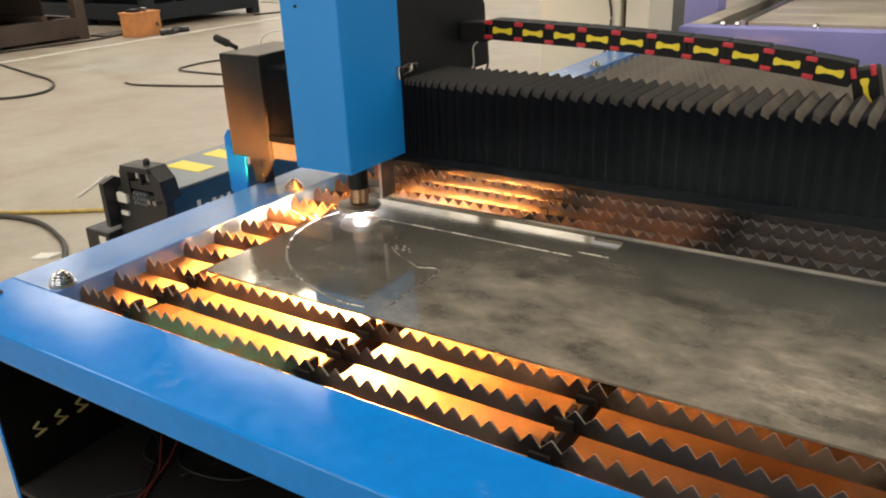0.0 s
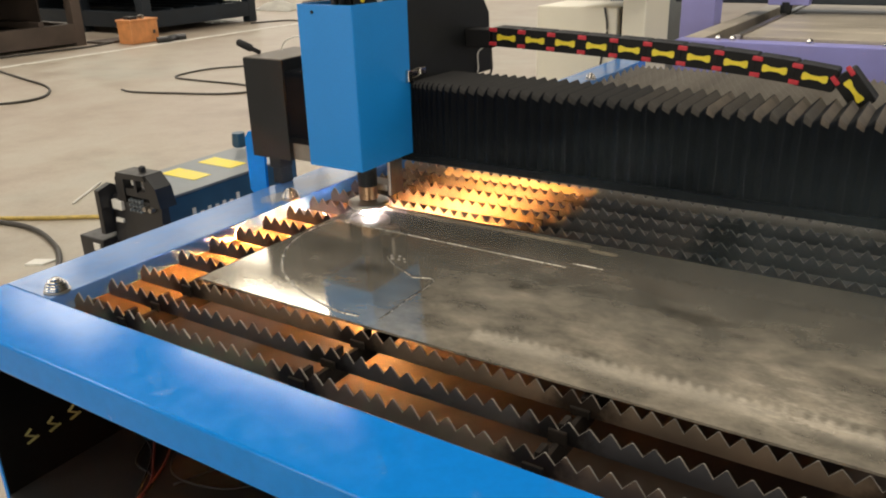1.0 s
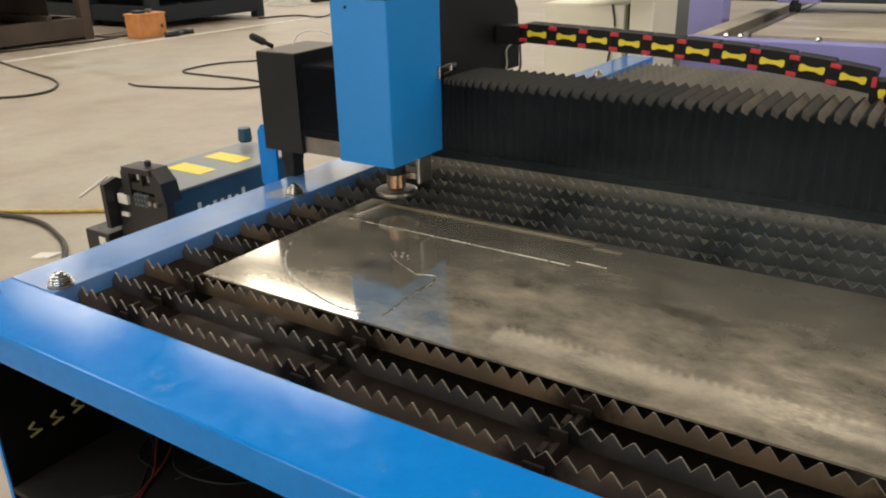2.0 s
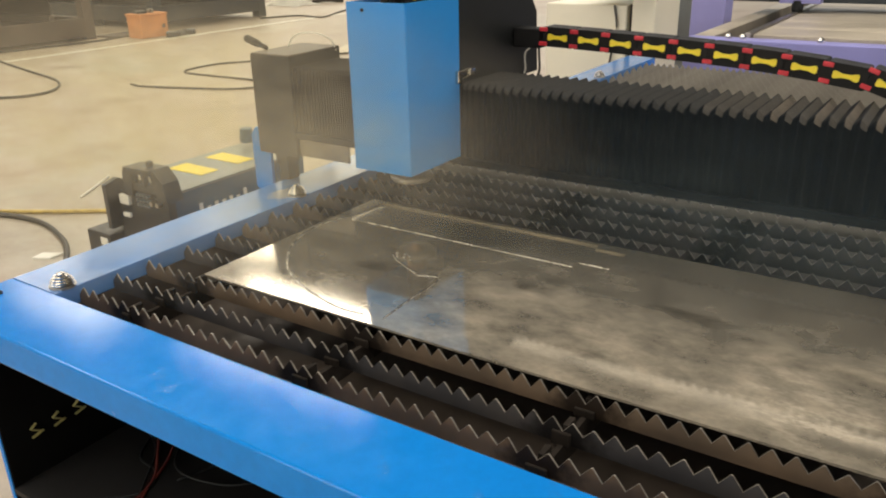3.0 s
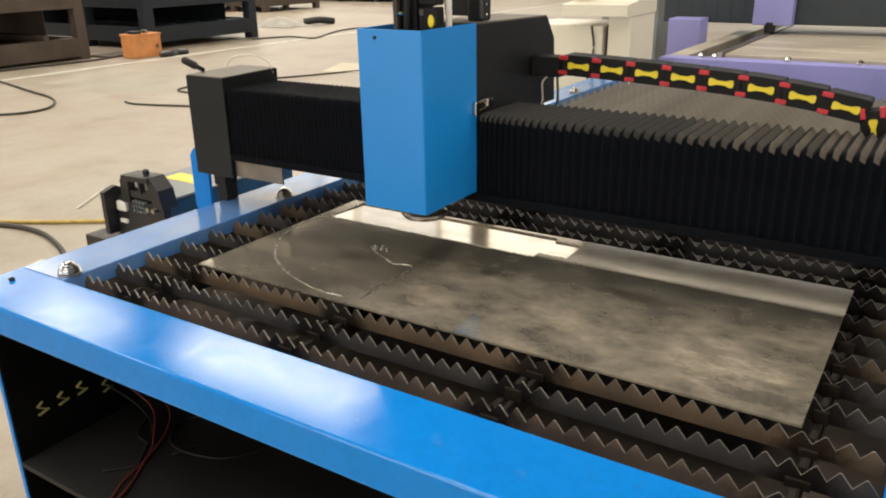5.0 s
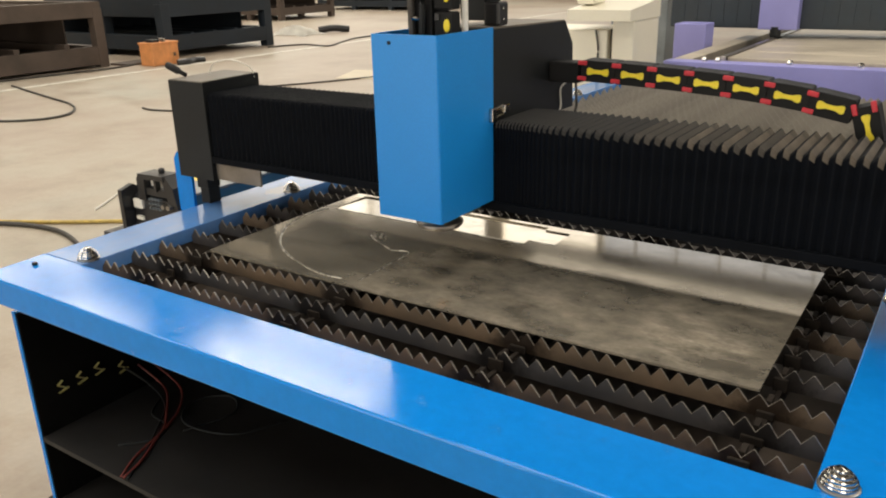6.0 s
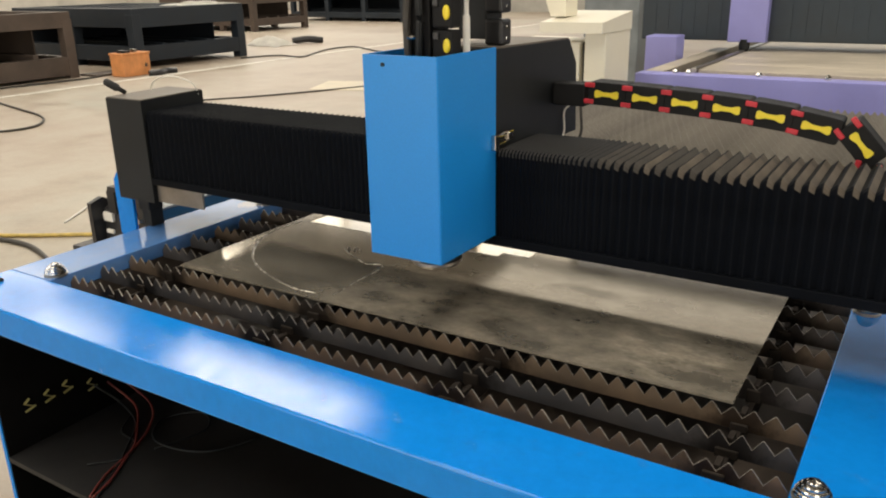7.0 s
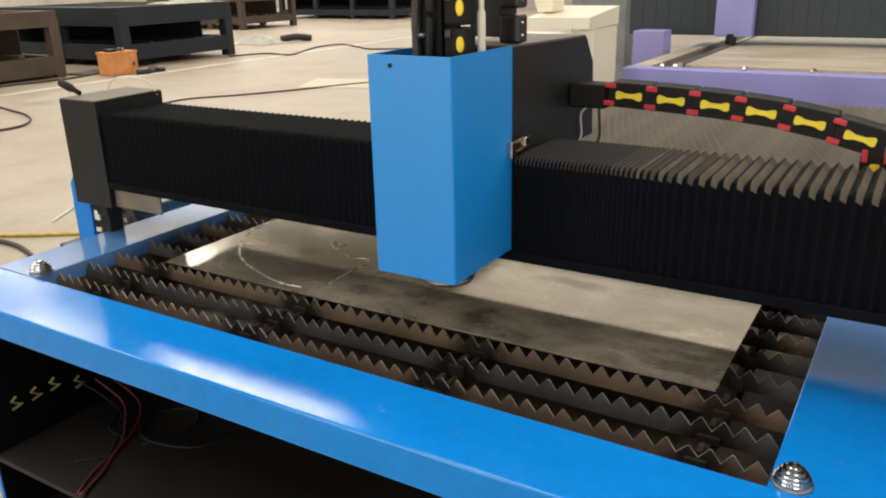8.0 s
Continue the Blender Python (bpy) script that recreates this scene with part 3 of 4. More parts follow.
def sheet():
    t = thing("steel_sheet", "smeared bare steel sheet with freshly cut outlines lying on the slats", "metal sheet")
    part("plate", plate_mesh(False), SHEET, t)
    single("cut_strip", plate_mesh(True), SHEET, "narrow steel strip cut loose and sunk in the sheet", "metal strip")
    z = SZ + 0.0042

    def kerf(points, w, mat, label, steps, lift):
        path = smooth_path([(x, y, 0) for x, y in points], steps)
        bm = bmesh.new()
        rows = []
        for i, q in enumerate(path):
            d = (path[min(i + 1, len(path) - 1)] - path[max(i - 1, 0)]).normalized()
            u = Vector((-d.y, d.x, 0)) * w / 2
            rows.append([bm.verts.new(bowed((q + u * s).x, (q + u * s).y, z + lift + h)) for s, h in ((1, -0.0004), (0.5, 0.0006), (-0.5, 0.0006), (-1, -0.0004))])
        for a, b in zip(rows, rows[1:]):
            for k in range(3):
                bm.faces.new((a[k], a[k + 1], b[k + 1], b[k]))
        part("cut_line", bm, mat, t, label)
    for i, pts in enumerate(KERFS):
        straight = 14 if i in (1, 3) else 10
        if i == 0:
            kerf(pts, 0.005, BURR, "pale scuffed band along the cut", straight, 0.0)
        if i < 3:
            kerf(pts, 0.0026, KERF_DARK, "burnt dark cut line", straight, 0.0003)
        kerf([(x + 0.0016, y - 0.0026) for x, y in pts], 0.0018, BURR, "bright burr along the cut", straight, 0.0003)
    rnd = random.Random(9)
    for x, y in ((0.445, 0.482), (0.462, 0.487), (0.478, 0.480), (0.455, 0.470), (0.488, 0.468), (0.470, 0.472)):
        r = rnd.uniform(0.0025, 0.005)
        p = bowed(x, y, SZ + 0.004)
        part("slag_bead", lathe([(r, -0.0005), (r * 0.95, r * 0.3), (r * 0.6, r * 0.65), (r * 0.1, r * 0.8)], p.x, p.y, p.z, n=9), STEEL, t, "bright bead of slag", smooth=True)
    return t


BURR = surface("bright_burr", (0.62, 0.59, 0.52), 0.28, 0.7, scale=40, fine=300)
KERF_DARK = surface("burnt_kerf", (0.03, 0.027, 0.025), 0.6, 0.3, scale=30, fine=200)
KERFS = [[(0.200, 0.593), (0.188, 0.533), (0.200, 0.458), (0.228, 0.397), (0.287, 0.324), (0.356, 0.277), (0.443, 0.242), (0.510, 0.226), (0.559, 0.228)],
         [(0.599, 0.234), (0.594, 0.316), (0.589, 0.420), (0.543, 0.416)],
         [(0.437, 0.477), (0.469, 0.453), (0.543, 0.416)],
         [(0.218, 0.602), (0.356, 0.603), (0.507, 0.603), (0.646, 0.603), (0.780, 0.603)],
         [(0.783, 0.628), (0.846, 0.628)]]
sheet()


# ---- gantry beam with bellows ----
BY0, BY1, BZ0, BZ1 = 0.19, 0.375, 0.838, 1.012      # beam section, from the gantry's origin at the cover's front


def gantry():
    t = thing("gantry_beam", "black gantry beam with pleated dust bellows spanning the table", "gantry")
    part("beam_core", B(-0.12, 1.75, BY0 + 0.02, BY1 - 0.02, BZ0 + 0.012, BZ1 - 0.028), NIGHT, t)
    part("lower_strip", B(-0.05, 1.66, BY0 - 0.004, BY0 + 0.02, BZ0 - 0.008, BZ0 + 0.010, bevel=0.002), FABRIC, t)
    part("end_cover_lid", prism([(BY0 - 0.002, 1.0372), (BY0 - 0.002, 1.0395), (BY1 + 0.002, 1.0423), (BY1 + 0.002, 1.0402)], "x", -0.183, -0.054), GREYDUST, t, "dusty top of the end cover")
    part("end_cover", prism([(BY0 - 0.004, 0.782), (BY0 - 0.004, 1.037), (BY1 + 0.004, 1.040), (BY1 + 0.004, 0.782)], "x", -0.185, -0.052), BLACK, t, "satin black sheet metal end cover")
    part("end_cover", prism([(BY0 - 0.004, 0.845), (BY0 - 0.004, 1.037), (BY1 + 0.004, 1.040), (BY1 + 0.004, 0.845)], "x", 1.66, 1.80), BLACK, t, "satin black sheet metal end cover")
    part("leg", B(-0.165, -0.122, BY0 + 0.03, BY0 + 0.075, 0.742, 0.782, bevel=0.003), BLACK, t)
    part("leg", B(1.66, 1.79, BY0 + 0.01, BY1 + 0.03, 0.742, 0.845, bevel=0.003), BLACK, t)
    part("wear_plate", B(-0.051, 0.112, BY0 + 0.008, BY0 + 0.014, 0.784, 0.845, bevel=0.001), WORNSTEEL, t, "bare steel guide plate")
    # trough behind the beam in which the lower run of the chain lies
    part("chain_tray", prism([(BY1 - 0.02, 0.852), (0.560, 0.852), (0.560, 0.878), (0.556, 0.878), (0.556, 0.856), (BY1 - 0.02, 0.856)], "x", -0.05, 1.66), NIGHT, t, "black sheet metal trough for the cable chain")
    part("side_flag", prism([(-0.238, 0.672), (-0.238, 0.818), (-0.222, 0.838), (-0.178, 0.838), (-0.170, 0.825), (-0.176, 0.66), (-0.215, 0.655)], "y", BY0 + 0.02, BY0 + 0.028), BLUE, t, "blue painted side plate")
    part("slide_foot", B(-0.160, -0.126, BY0 + 0.035, BY0 + 0.075, 0.699, 0.742, bevel=0.002), BLACK, t)
    torch_rest = part("cable_plug", lathe([(0.007, -0.035), (0.010, -0.03), (0.010, 0.015), (0.006, 0.022), (0.006, 0.05)], axis="x", n=14), CHAINBLACK, t, smooth=True)
    torch_rest.matrix_basis = pose(-0.222, BY0 + 0.05, 1.058, 0, 14, -6)
    part("hose", tube([(-0.17, BY0 + 0.12, 1.04), (-0.15, BY0 + 0.125, 1.068), (-0.10, BY0 + 0.14, 1.078), (-0.06, BY0 + 0.165, 1.060), (-0.053, BY0 + 0.175, 1.03)], 0.0018), WHITE, t, "thin pale hose")
    return t


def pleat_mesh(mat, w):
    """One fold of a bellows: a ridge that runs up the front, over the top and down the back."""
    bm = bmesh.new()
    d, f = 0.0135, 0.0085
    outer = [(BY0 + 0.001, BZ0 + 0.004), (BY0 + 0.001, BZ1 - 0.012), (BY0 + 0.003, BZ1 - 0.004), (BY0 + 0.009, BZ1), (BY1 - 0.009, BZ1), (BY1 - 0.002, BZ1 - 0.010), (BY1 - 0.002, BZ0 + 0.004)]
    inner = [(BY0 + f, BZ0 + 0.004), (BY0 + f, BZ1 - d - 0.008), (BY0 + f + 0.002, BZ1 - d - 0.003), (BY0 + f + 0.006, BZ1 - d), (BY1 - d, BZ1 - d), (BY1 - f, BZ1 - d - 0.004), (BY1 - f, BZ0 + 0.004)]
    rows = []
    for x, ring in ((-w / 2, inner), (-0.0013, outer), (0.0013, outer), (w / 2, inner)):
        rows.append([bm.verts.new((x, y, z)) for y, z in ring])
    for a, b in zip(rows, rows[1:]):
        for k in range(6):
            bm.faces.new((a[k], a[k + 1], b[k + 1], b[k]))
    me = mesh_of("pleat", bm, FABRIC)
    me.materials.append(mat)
    # Dust only on the tops' right-hand slopes, painting them as the lit side.
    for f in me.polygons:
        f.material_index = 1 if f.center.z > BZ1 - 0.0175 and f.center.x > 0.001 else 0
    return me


def bellows(g):
    """Folds at their places along the beam, each free to slide: left of the carriage and right of it."""
    left, right = [], []
    me = pleat_mesh(FABRIC, 0.024)
    tops = [pleat_mesh(m, 0.0275) for m in (LITSOOT, LITHALFDUST, LITDUST)]
    for i in range(56):
        ob = new("bellows_fold", me)
        ob.parent = g
        left.append(ob)
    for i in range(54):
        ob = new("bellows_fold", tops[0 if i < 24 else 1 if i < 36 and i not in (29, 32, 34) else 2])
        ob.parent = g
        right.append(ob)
    return left, right


gantry_thing = gantry()
left_folds, right_folds = bellows(gantry_thing)


# ---- torch carriage ----
CW, CD, CZ0, CZ1 = 0.146, 0.190, 0.850, 1.191


def carriage():
    t = thing("torch_carriage", "bright blue torch cover on a black motor housing riding the gantry", "torch carriage")
    th = 0.003
    bm = prism([(0, CD), (0, 0.002), (0.002, 0), (CW - 0.002, 0), (CW, 0.002), (CW, CD), (CW - th, CD), (CW - th, th), (th, th), (th, CD)], "z", CZ0, CZ1)
    cover = part("cover", bm, COVER, t, "bright blue folded sheet metal cover, open at the top")
    scr = new("screw", mesh_of("screw", lathe([(0.0035, 0), (0.0035, -0.002), (0.001, -0.003)], axis="y", n=10), BLACK))
    scr.parent = cover
    scr.location = (0.042, 0.0, 1.176)
    part("back_wall", B(0.004, CW - 0.004, CD - 0.012, CD - 0.004, CZ0 + 0.02, CZ1 - 0.005), BLACK, t)
    part("housing", prism([(CD, 1.004), (CD, 1.187), (0.515, 1.181), (0.555, 1.130), (0.565, 0.985), (0.392, 0.985), (0.388, 1.004)], "x", 0.004, CW - 0.004), BLACK, t, "satin black motor housing")
    part("housing_lid", prism([(CD + 0.004, 1.187), (CD + 0.004, 1.190), (0.515, 1.184), (0.515, 1.181)], "x", 0.006, CW - 0.006), GREYDUST, t, "dusty top of the motor housing")
    latch = part("latch", B(CW, CW + 0.010, CD - 0.018, CD - 0.002, 1.012, 1.040, bevel=0.002), CHROME, t, "chrome toggle latch")
    for nm, bm in (("latch_loop", tube([(CW + 0.006, CD - 0.008, 1.036), (CW + 0.008, CD + 0.03, 1.040), (CW + 0.008, CD + 0.034, 1.026), (CW + 0.006, CD - 0.004, 1.020)], 0.0022)),
                   ("latch_lever", B(CW + 0.004, CW + 0.009, CD - 0.004, CD + 0.030, 1.024, 1.037, bevel=0.002)),
                   ("latch_hook", B(CW + 0.001, CW + 0.014, CD + 0.024, CD + 0.046, 1.024, 1.042, bevel=0.003))):
        part(nm, bm, CHROME, latch)
    # lift stage above the cover
    part("lift_post", B(0.040, 0.088, 0.07, 0.13, CZ1 - 0.12, 1.42, bevel=0.002), CHAINBLACK, t)
    part("lift_rail", lathe([(0.006, 1.05), (0.006, 1.245), (0.004, 1.25), (0.004, 1.27), (0.006, 1.275), (0.006, 1.42)], 0.137, 0.105, 0, n=12), WHITE, t, "pale grey round post")
    for i in range(6):
        z = 1.125 + 0.052 * i
        lk = part("lift_chain_link", B(0.092, 0.130, 0.070, 0.102, z, z + 0.049, bevel=0.004), CHAINBLACK, t)
        part("link_lug", B(0.096, 0.106, 0.066, 0.070, z + 0.034, z + 0.046, bevel=0.001), PLASTIC, lk)
        ob = new("link_pin", mesh_of("link_pin", lathe([(0.006, 0), (0.006, 0.003), (0.004, 0.004)], axis="y", n=14), YELLOW))
        for v in ob.data.vertices:
            v.co.z *= 1.9
            v.co.y *= -1
        ob.parent = lk
        ob.location = (0.121, 0.070, z + 0.025)
    part("motor", B(0.04, 0.10, 0.24, 0.30, CZ1 + 0.008, 1.40, bevel=0.003), BLACK, t)
    for i in range(4):
        z = 1.19 + 0.055 * i
        br = part("bracket", B(0.10, 0.135, 0.23, 0.27, z, z + 0.045, bevel=0.005), PLASTIC, t)
        for dz in (0.012, 0.032):
            part("screw", lathe([(0.003, -0.002), (0.003, 0.0), (0.001, 0.001)], 0.135, 0.25, z + dz, axis="x", n=8), CHROME, br)
    part("cable", tube([(0.052, 0.062, 1.15), (0.050, 0.060, 1.24), (0.058, 0.062, 1.33), (0.052, 0.066, 1.42)], 0.007), CABLE, t)
    part("cable", tube([(0.070, 0.060, 1.15), (0.076, 0.058, 1.25), (0.070, 0.060, 1.34), (0.078, 0.064, 1.42)], 0.006), BLACK, t)
    for z in (1.215, 1.30):
        part("tie", lathe([(0.011, -0.003), (0.012, 0.0), (0.011, 0.003)], 0.062, 0.061, z, n=12), CHROME, t)
    part("chain_bracket", B(CW - 0.002, CW + 0.068, 0.432, 0.482, 1.058, 1.102, bevel=0.003), CHAINBLACK, t)
    part("wire", tube([(0.155, 0.50, 1.05), (0.146, 0.49, 1.035), (0.150, 0.485, 1.00), (0.152, 0.47, 0.985)], 0.0022), WHITE, t, "thin white wire")
    part("wire", tube([(0.178, 0.50, 1.055), (0.182, 0.495, 1.03), (0.186, 0.49, 1.00), (0.184, 0.48, 0.98)], 0.003), CABLE, t)
    # torch, sliding up and down
    torch = new("torch", mesh_of("torch", lathe([(0.023, 0.066), (0.023, 0.25)], n=20), BLACK))
    torch.parent = t
    tagged(torch, "plasma torch with brass body and steel shield ring")
    part("torch_body", lathe([(0.013, 0.030), (0.022, 0.034), (0.022, 0.064), (0.015, 0.068)], n=20), COPPER, torch)
    part("shield_ring", lathe([(0.030, 0.014), (0.044, 0.016), (0.049, 0.022), (0.049, 0.027), (0.043, 0.030), (0.020, 0.031)], n=32), STEEL, torch)
    part("nozzle", lathe([(0.006, 0.003), (0.012, 0.009), (0.020, 0.014)], n=20), COPPER, torch)
    part("clamp", B(-0.03, 0.045, 0.015, 0.06, 0.052, 0.068, bevel=0.002), STEEL, torch)
    part("guide_plate", B(0.074, 0.082, -0.02, 0.03, 0.056, 0.15, bevel=0.002), STEEL, torch)
    return t, torch


carriage_thing, torch = carriage()


# ---- drag chain behind the beam ----
def chain():
    t = thing("cable_chain", "black cable drag chain with yellow covers and red pins", "cable chain")
    links = []
    body = prism([(-0.0385, -0.019), (-0.0355, -0.022), (0.0355, -0.022), (0.0385, -0.019), (0.0385, 0.019), (0.0355, 0.022), (-0.0355, 0.022), (-0.0385, 0.019)], "y", 0.0, 0.055)
    bmesh.ops.bevel(body, geom=list(body.edges), offset=0.0012, segments=2, affect="EDGES")
    me = mesh_of("chain_link", body, CHAINBLACK)
    bar = bmesh.new()
    prism([(-0.024, -0.005), (-0.021, -0.0075), (-0.016, -0.0068), (-0.008, -0.0040), (0.008, -0.0040), (0.016, -0.0068), (0.021, -0.0075), (0.024, -0.005),
           (0.024, 0.005), (0.021, 0.0075), (0.016, 0.0068), (0.008, 0.0040), (-0.008, 0.0040), (-0.016, 0.0068), (-0.021, 0.0075), (-0.024, 0.005)], "y", -0.003, 0.002, bm=bar)
    me_bar = mesh_of("link_cover", bar, YELLOW)
    pin = bmesh.new()
    box(pin, -0.010, 0.010, -0.003, 0.004, 0.0125, 0.0215, bevel=0.0015)
    me_pin = mesh_of("link_pin", pin, RED)
    lip = bmesh.new()
    box(lip, -0.022, 0.022, 0.004, 0.05, 0.0208, 0.0222)
    me_lip = mesh_of("link_lid", lip, CHAINBLACK)
    for i in range(21):
        lk = new("chain_link", me)
        lk.parent = t
        for nm, m, at in (("link_cover", me_bar, (0, 0, 0)), ("link_pin", me_pin, (-0.0358, 0, -0.001)), ("link_pin", me_pin, (-0.0358, 0, -0.033)), ("link_lid", me_lip, (0, 0, 0))):
            ob = new(nm, m)
            ob.parent = lk
            ob.location = at
        links.append(lk)
    return t, links


chain_thing, chain_links = chain()


# ---- plasma, molten jet and sparks ----
def fire():
    t = thing("plasma_arc", "white-hot plasma arc and molten jet under the torch", "plasma arc")
    part("arc", lathe([(0.005, 0.013), (0.012, 0.009), (0.018, 0.004), (0.021, 0.0006), (0.021, 0.0)], n=20), ARC, t, "blue-white arc light")
    jet = part("jet", lathe([(0.006, -0.006), (0.008, -0.04), (0.013, -0.10), (0.019, -0.155), (0.010, -0.165)], n=16), JET, t, "orange molten metal jet")
    return t, jet


def spark_burst():
    """Thin streaks thrown out low over the sheet, mostly to both sides along the beam."""
    rnd = random.Random(11)
    verts, faces = [], []
    for i in range(620):
        a = rnd.choice((rnd.gauss(math.pi, 0.5), rnd.gauss(math.pi, 0.7), rnd.gauss(0.25, 0.30)))
        e = abs(rnd.gauss(0.05, 0.22))
        l = rnd.uniform(0.004, 0.016) if i % 15 else rnd.uniform(0.02, 0.06)
        d0 = abs(rnd.gauss(0.0, 0.040)) if i % 15 else rnd.uniform(0.03, 0.22)
        r = rnd.uniform(0.0003, 0.0009) if i % 15 else rnd.uniform(0.00015, 0.0003)
        m = pose(0, 0, 0.004, 0, -math.degrees(e), math.degrees(a)) @ pose(d0, 0, -1.2 * d0 * d0, 0, rnd.uniform(0, 25), rnd.uniform(-12, 12))
        k = len(verts)
        for q in ((0, 0, 0), (l * 0.4, r, 0), (l * 0.4, -r, r), (l * 0.4, 0, -r), (l, 0, 0)):
            verts.append(m @ Vector(q))
        faces += [(k, k + 1, k + 2), (k, k + 2, k + 3), (k, k + 3, k + 1), (k + 4, k + 2, k + 1), (k + 4, k + 3, k + 2), (k + 4, k + 1, k + 3)]
    me = bpy.data.meshes.new("spark_burst")
    me.from_pydata(verts, [], faces)
    me.materials.append(SPARK)
    return tagged(new("spark_burst", me), "burst of white-yellow spark streaks round the torch", "sparks", kind="stuff")


burst = spark_burst()
fire_thing, jet = fire()
SPARK_T0 = [0.0, 0.3, 0.6, 0.9, 1.15, 1.25, 1.35, 1.45, 1.5, 1.55]


def spark_meshes():
    out = []
    for r, l in ((0.0022, 0.006), (0.0016, 0.012), (0.0013, 0.022)):
        out.append(mesh_of("spark", lathe([(r * 0.3, -l), (r, 0), (r * 0.4, l * 0.6)], axis="x", n=6), SPARK))
    return out


def sparks():
    t = thing("spark_shower", "glowing orange sparks thrown from the cut", "sparks")
    meshes = spark_meshes()
    out = []
    for i in range(90):
        ob = new("spark", meshes[i % 3])
        ob.parent = t
        out.append(ob)
    return t, out


spark_thing, spark_list = sparks()


# ---- power source beside the table ----
def power_source():
    t = thing("plasma_power_source", "dark blue plasma power source with black front frame and yellow stickers", "power source", at=pose(-0.905, 0.955, 0))
    part("case", B(-0.32, 0, 0.0, 0.68, 0.06, 0.472, bevel=0.004), DEEPBLUE, t)
    part("lid", B(-0.325, 0.004, 0.0, 0.685, 0.472, 0.482, bevel=0.003), GREYTOP, t, "grey sheet metal lid")
    for y in (0.215, 0.40):
        part("sticker", prism([(-0.275, y), (-0.275, y + 0.09), (-0.085, y + 0.085), (-0.085, y)], "z", 0.482, 0.4835), YELLOW, t, "yellow warning sticker")
    front = part("front_frame", prism([(-0.03, 0.12), (-0.045, 0.30), (-0.03, 0.47), (-0.001, 0.485), (-0.001, 0.10)], "x", -0.238, 0.028), PLASTIC, t, "black moulded plastic front")
    part("side_wing", prism([(-0.085, 0.335), (-0.085, 0.500), (-0.03, 0.516), (0.0, 0.50), (0.0, 0.335)], "x", -0.262, -0.239), PLASTIC, t)
    for x0, x1, z0, z1 in ((-0.230, -0.175, 0.424, 0.460), (-0.222, -0.180, 0.376, 0.392)):
        part("panel", B(x0, x1, -0.046, -0.030, z0, z1, bevel=0.003), WHITE, front, "pale control panel")
    for i in range(3):
        for j in range(4):
            part("vent", B(-0.126 + 0.019 * j, -0.121 + 0.019 * j, -0.047, -0.03, 0.432 + 0.018 * i, 0.441 + 0.018 * i), GREYTOP, front)
    for x in (-0.040, -0.010):
        part("dial", lathe([(0.009, -0.052), (0.011, -0.03)], x, 0, 0.452, axis="y", n=14), STEEL, front)
    arch = prism([(-0.195, 0.46), (-0.195, 0.545), (-0.180, 0.562), (-0.150, 0.562), (-0.150, 0.46)], "y", -0.04, 0.03)
    prism([(-0.180, 0.548), (-0.178, 0.568), (-0.030, 0.572), (-0.022, 0.552)], "y", -0.045, 0.035, bm=arch)
    prism([(-0.040, 0.556), (-0.020, 0.572), (0.020, 0.530), (0.036, 0.46), (-0.012, 0.46), (-0.030, 0.515)], "y", -0.04, 0.03, bm=arch)
    prism([(-0.150, 0.485), (-0.150, 0.512), (-0.012, 0.512), (-0.012, 0.485)], "y", -0.035, 0.02, bm=arch)
    box(arch, -0.088, -0.076, -0.042, -0.02, 0.505, 0.560)
    part("handle", arch, PLASTIC, t, "black moulded handle frame")
    part("window", prism([(-0.145, 0.516), (-0.145, 0.548), (-0.045, 0.548), (-0.038, 0.516)], "y", -0.012, -0.006), WHITE, t, "pale window in the handle frame")
    part("knob", lathe([(0.012, 0.572), (0.012, 0.588), (0.005, 0.592)], -0.085, 0, 0, n=12), PLASTIC, t)
    part("side_box", B(-0.385, -0.245, -0.10, -0.005, 0.0, 0.315, bevel=0.006), PLASTIC, t)
    part("plate", B(-0.300, -0.262, -0.104, -0.10, 0.270, 0.298), WHITE, t, "small pale plate")
    part("foot", B(-0.22, 0.0, -0.03, -0.002, 0.0, 0.10, bevel=0.005), PLASTIC, t)
    part("foot", B(-0.30, -0.02, 0.55, 0.63, 0.0, 0.07, bevel=0.005), PLASTIC, t)
    part("terminal", lathe([(0.024, 0.0), (0.030, 0.01), (0.026, 0.06)], -0.26, 0.62, 0.50, axis="z", n=14), DEEPBLUE, t)
    for i in range(7):
        h = (0.050, 0.022, 0.034, 0.030, 0.034, 0.026, 0.050)[i]
        part("lettering_bar", B(0.0, 0.002, 0.12 + 0.036 * i, 0.12 + 0.036 * i + 0.016, 0.375, 0.375 + h * 0.75), WHITE, t, "pale lettering bar")
    return t


power_source()


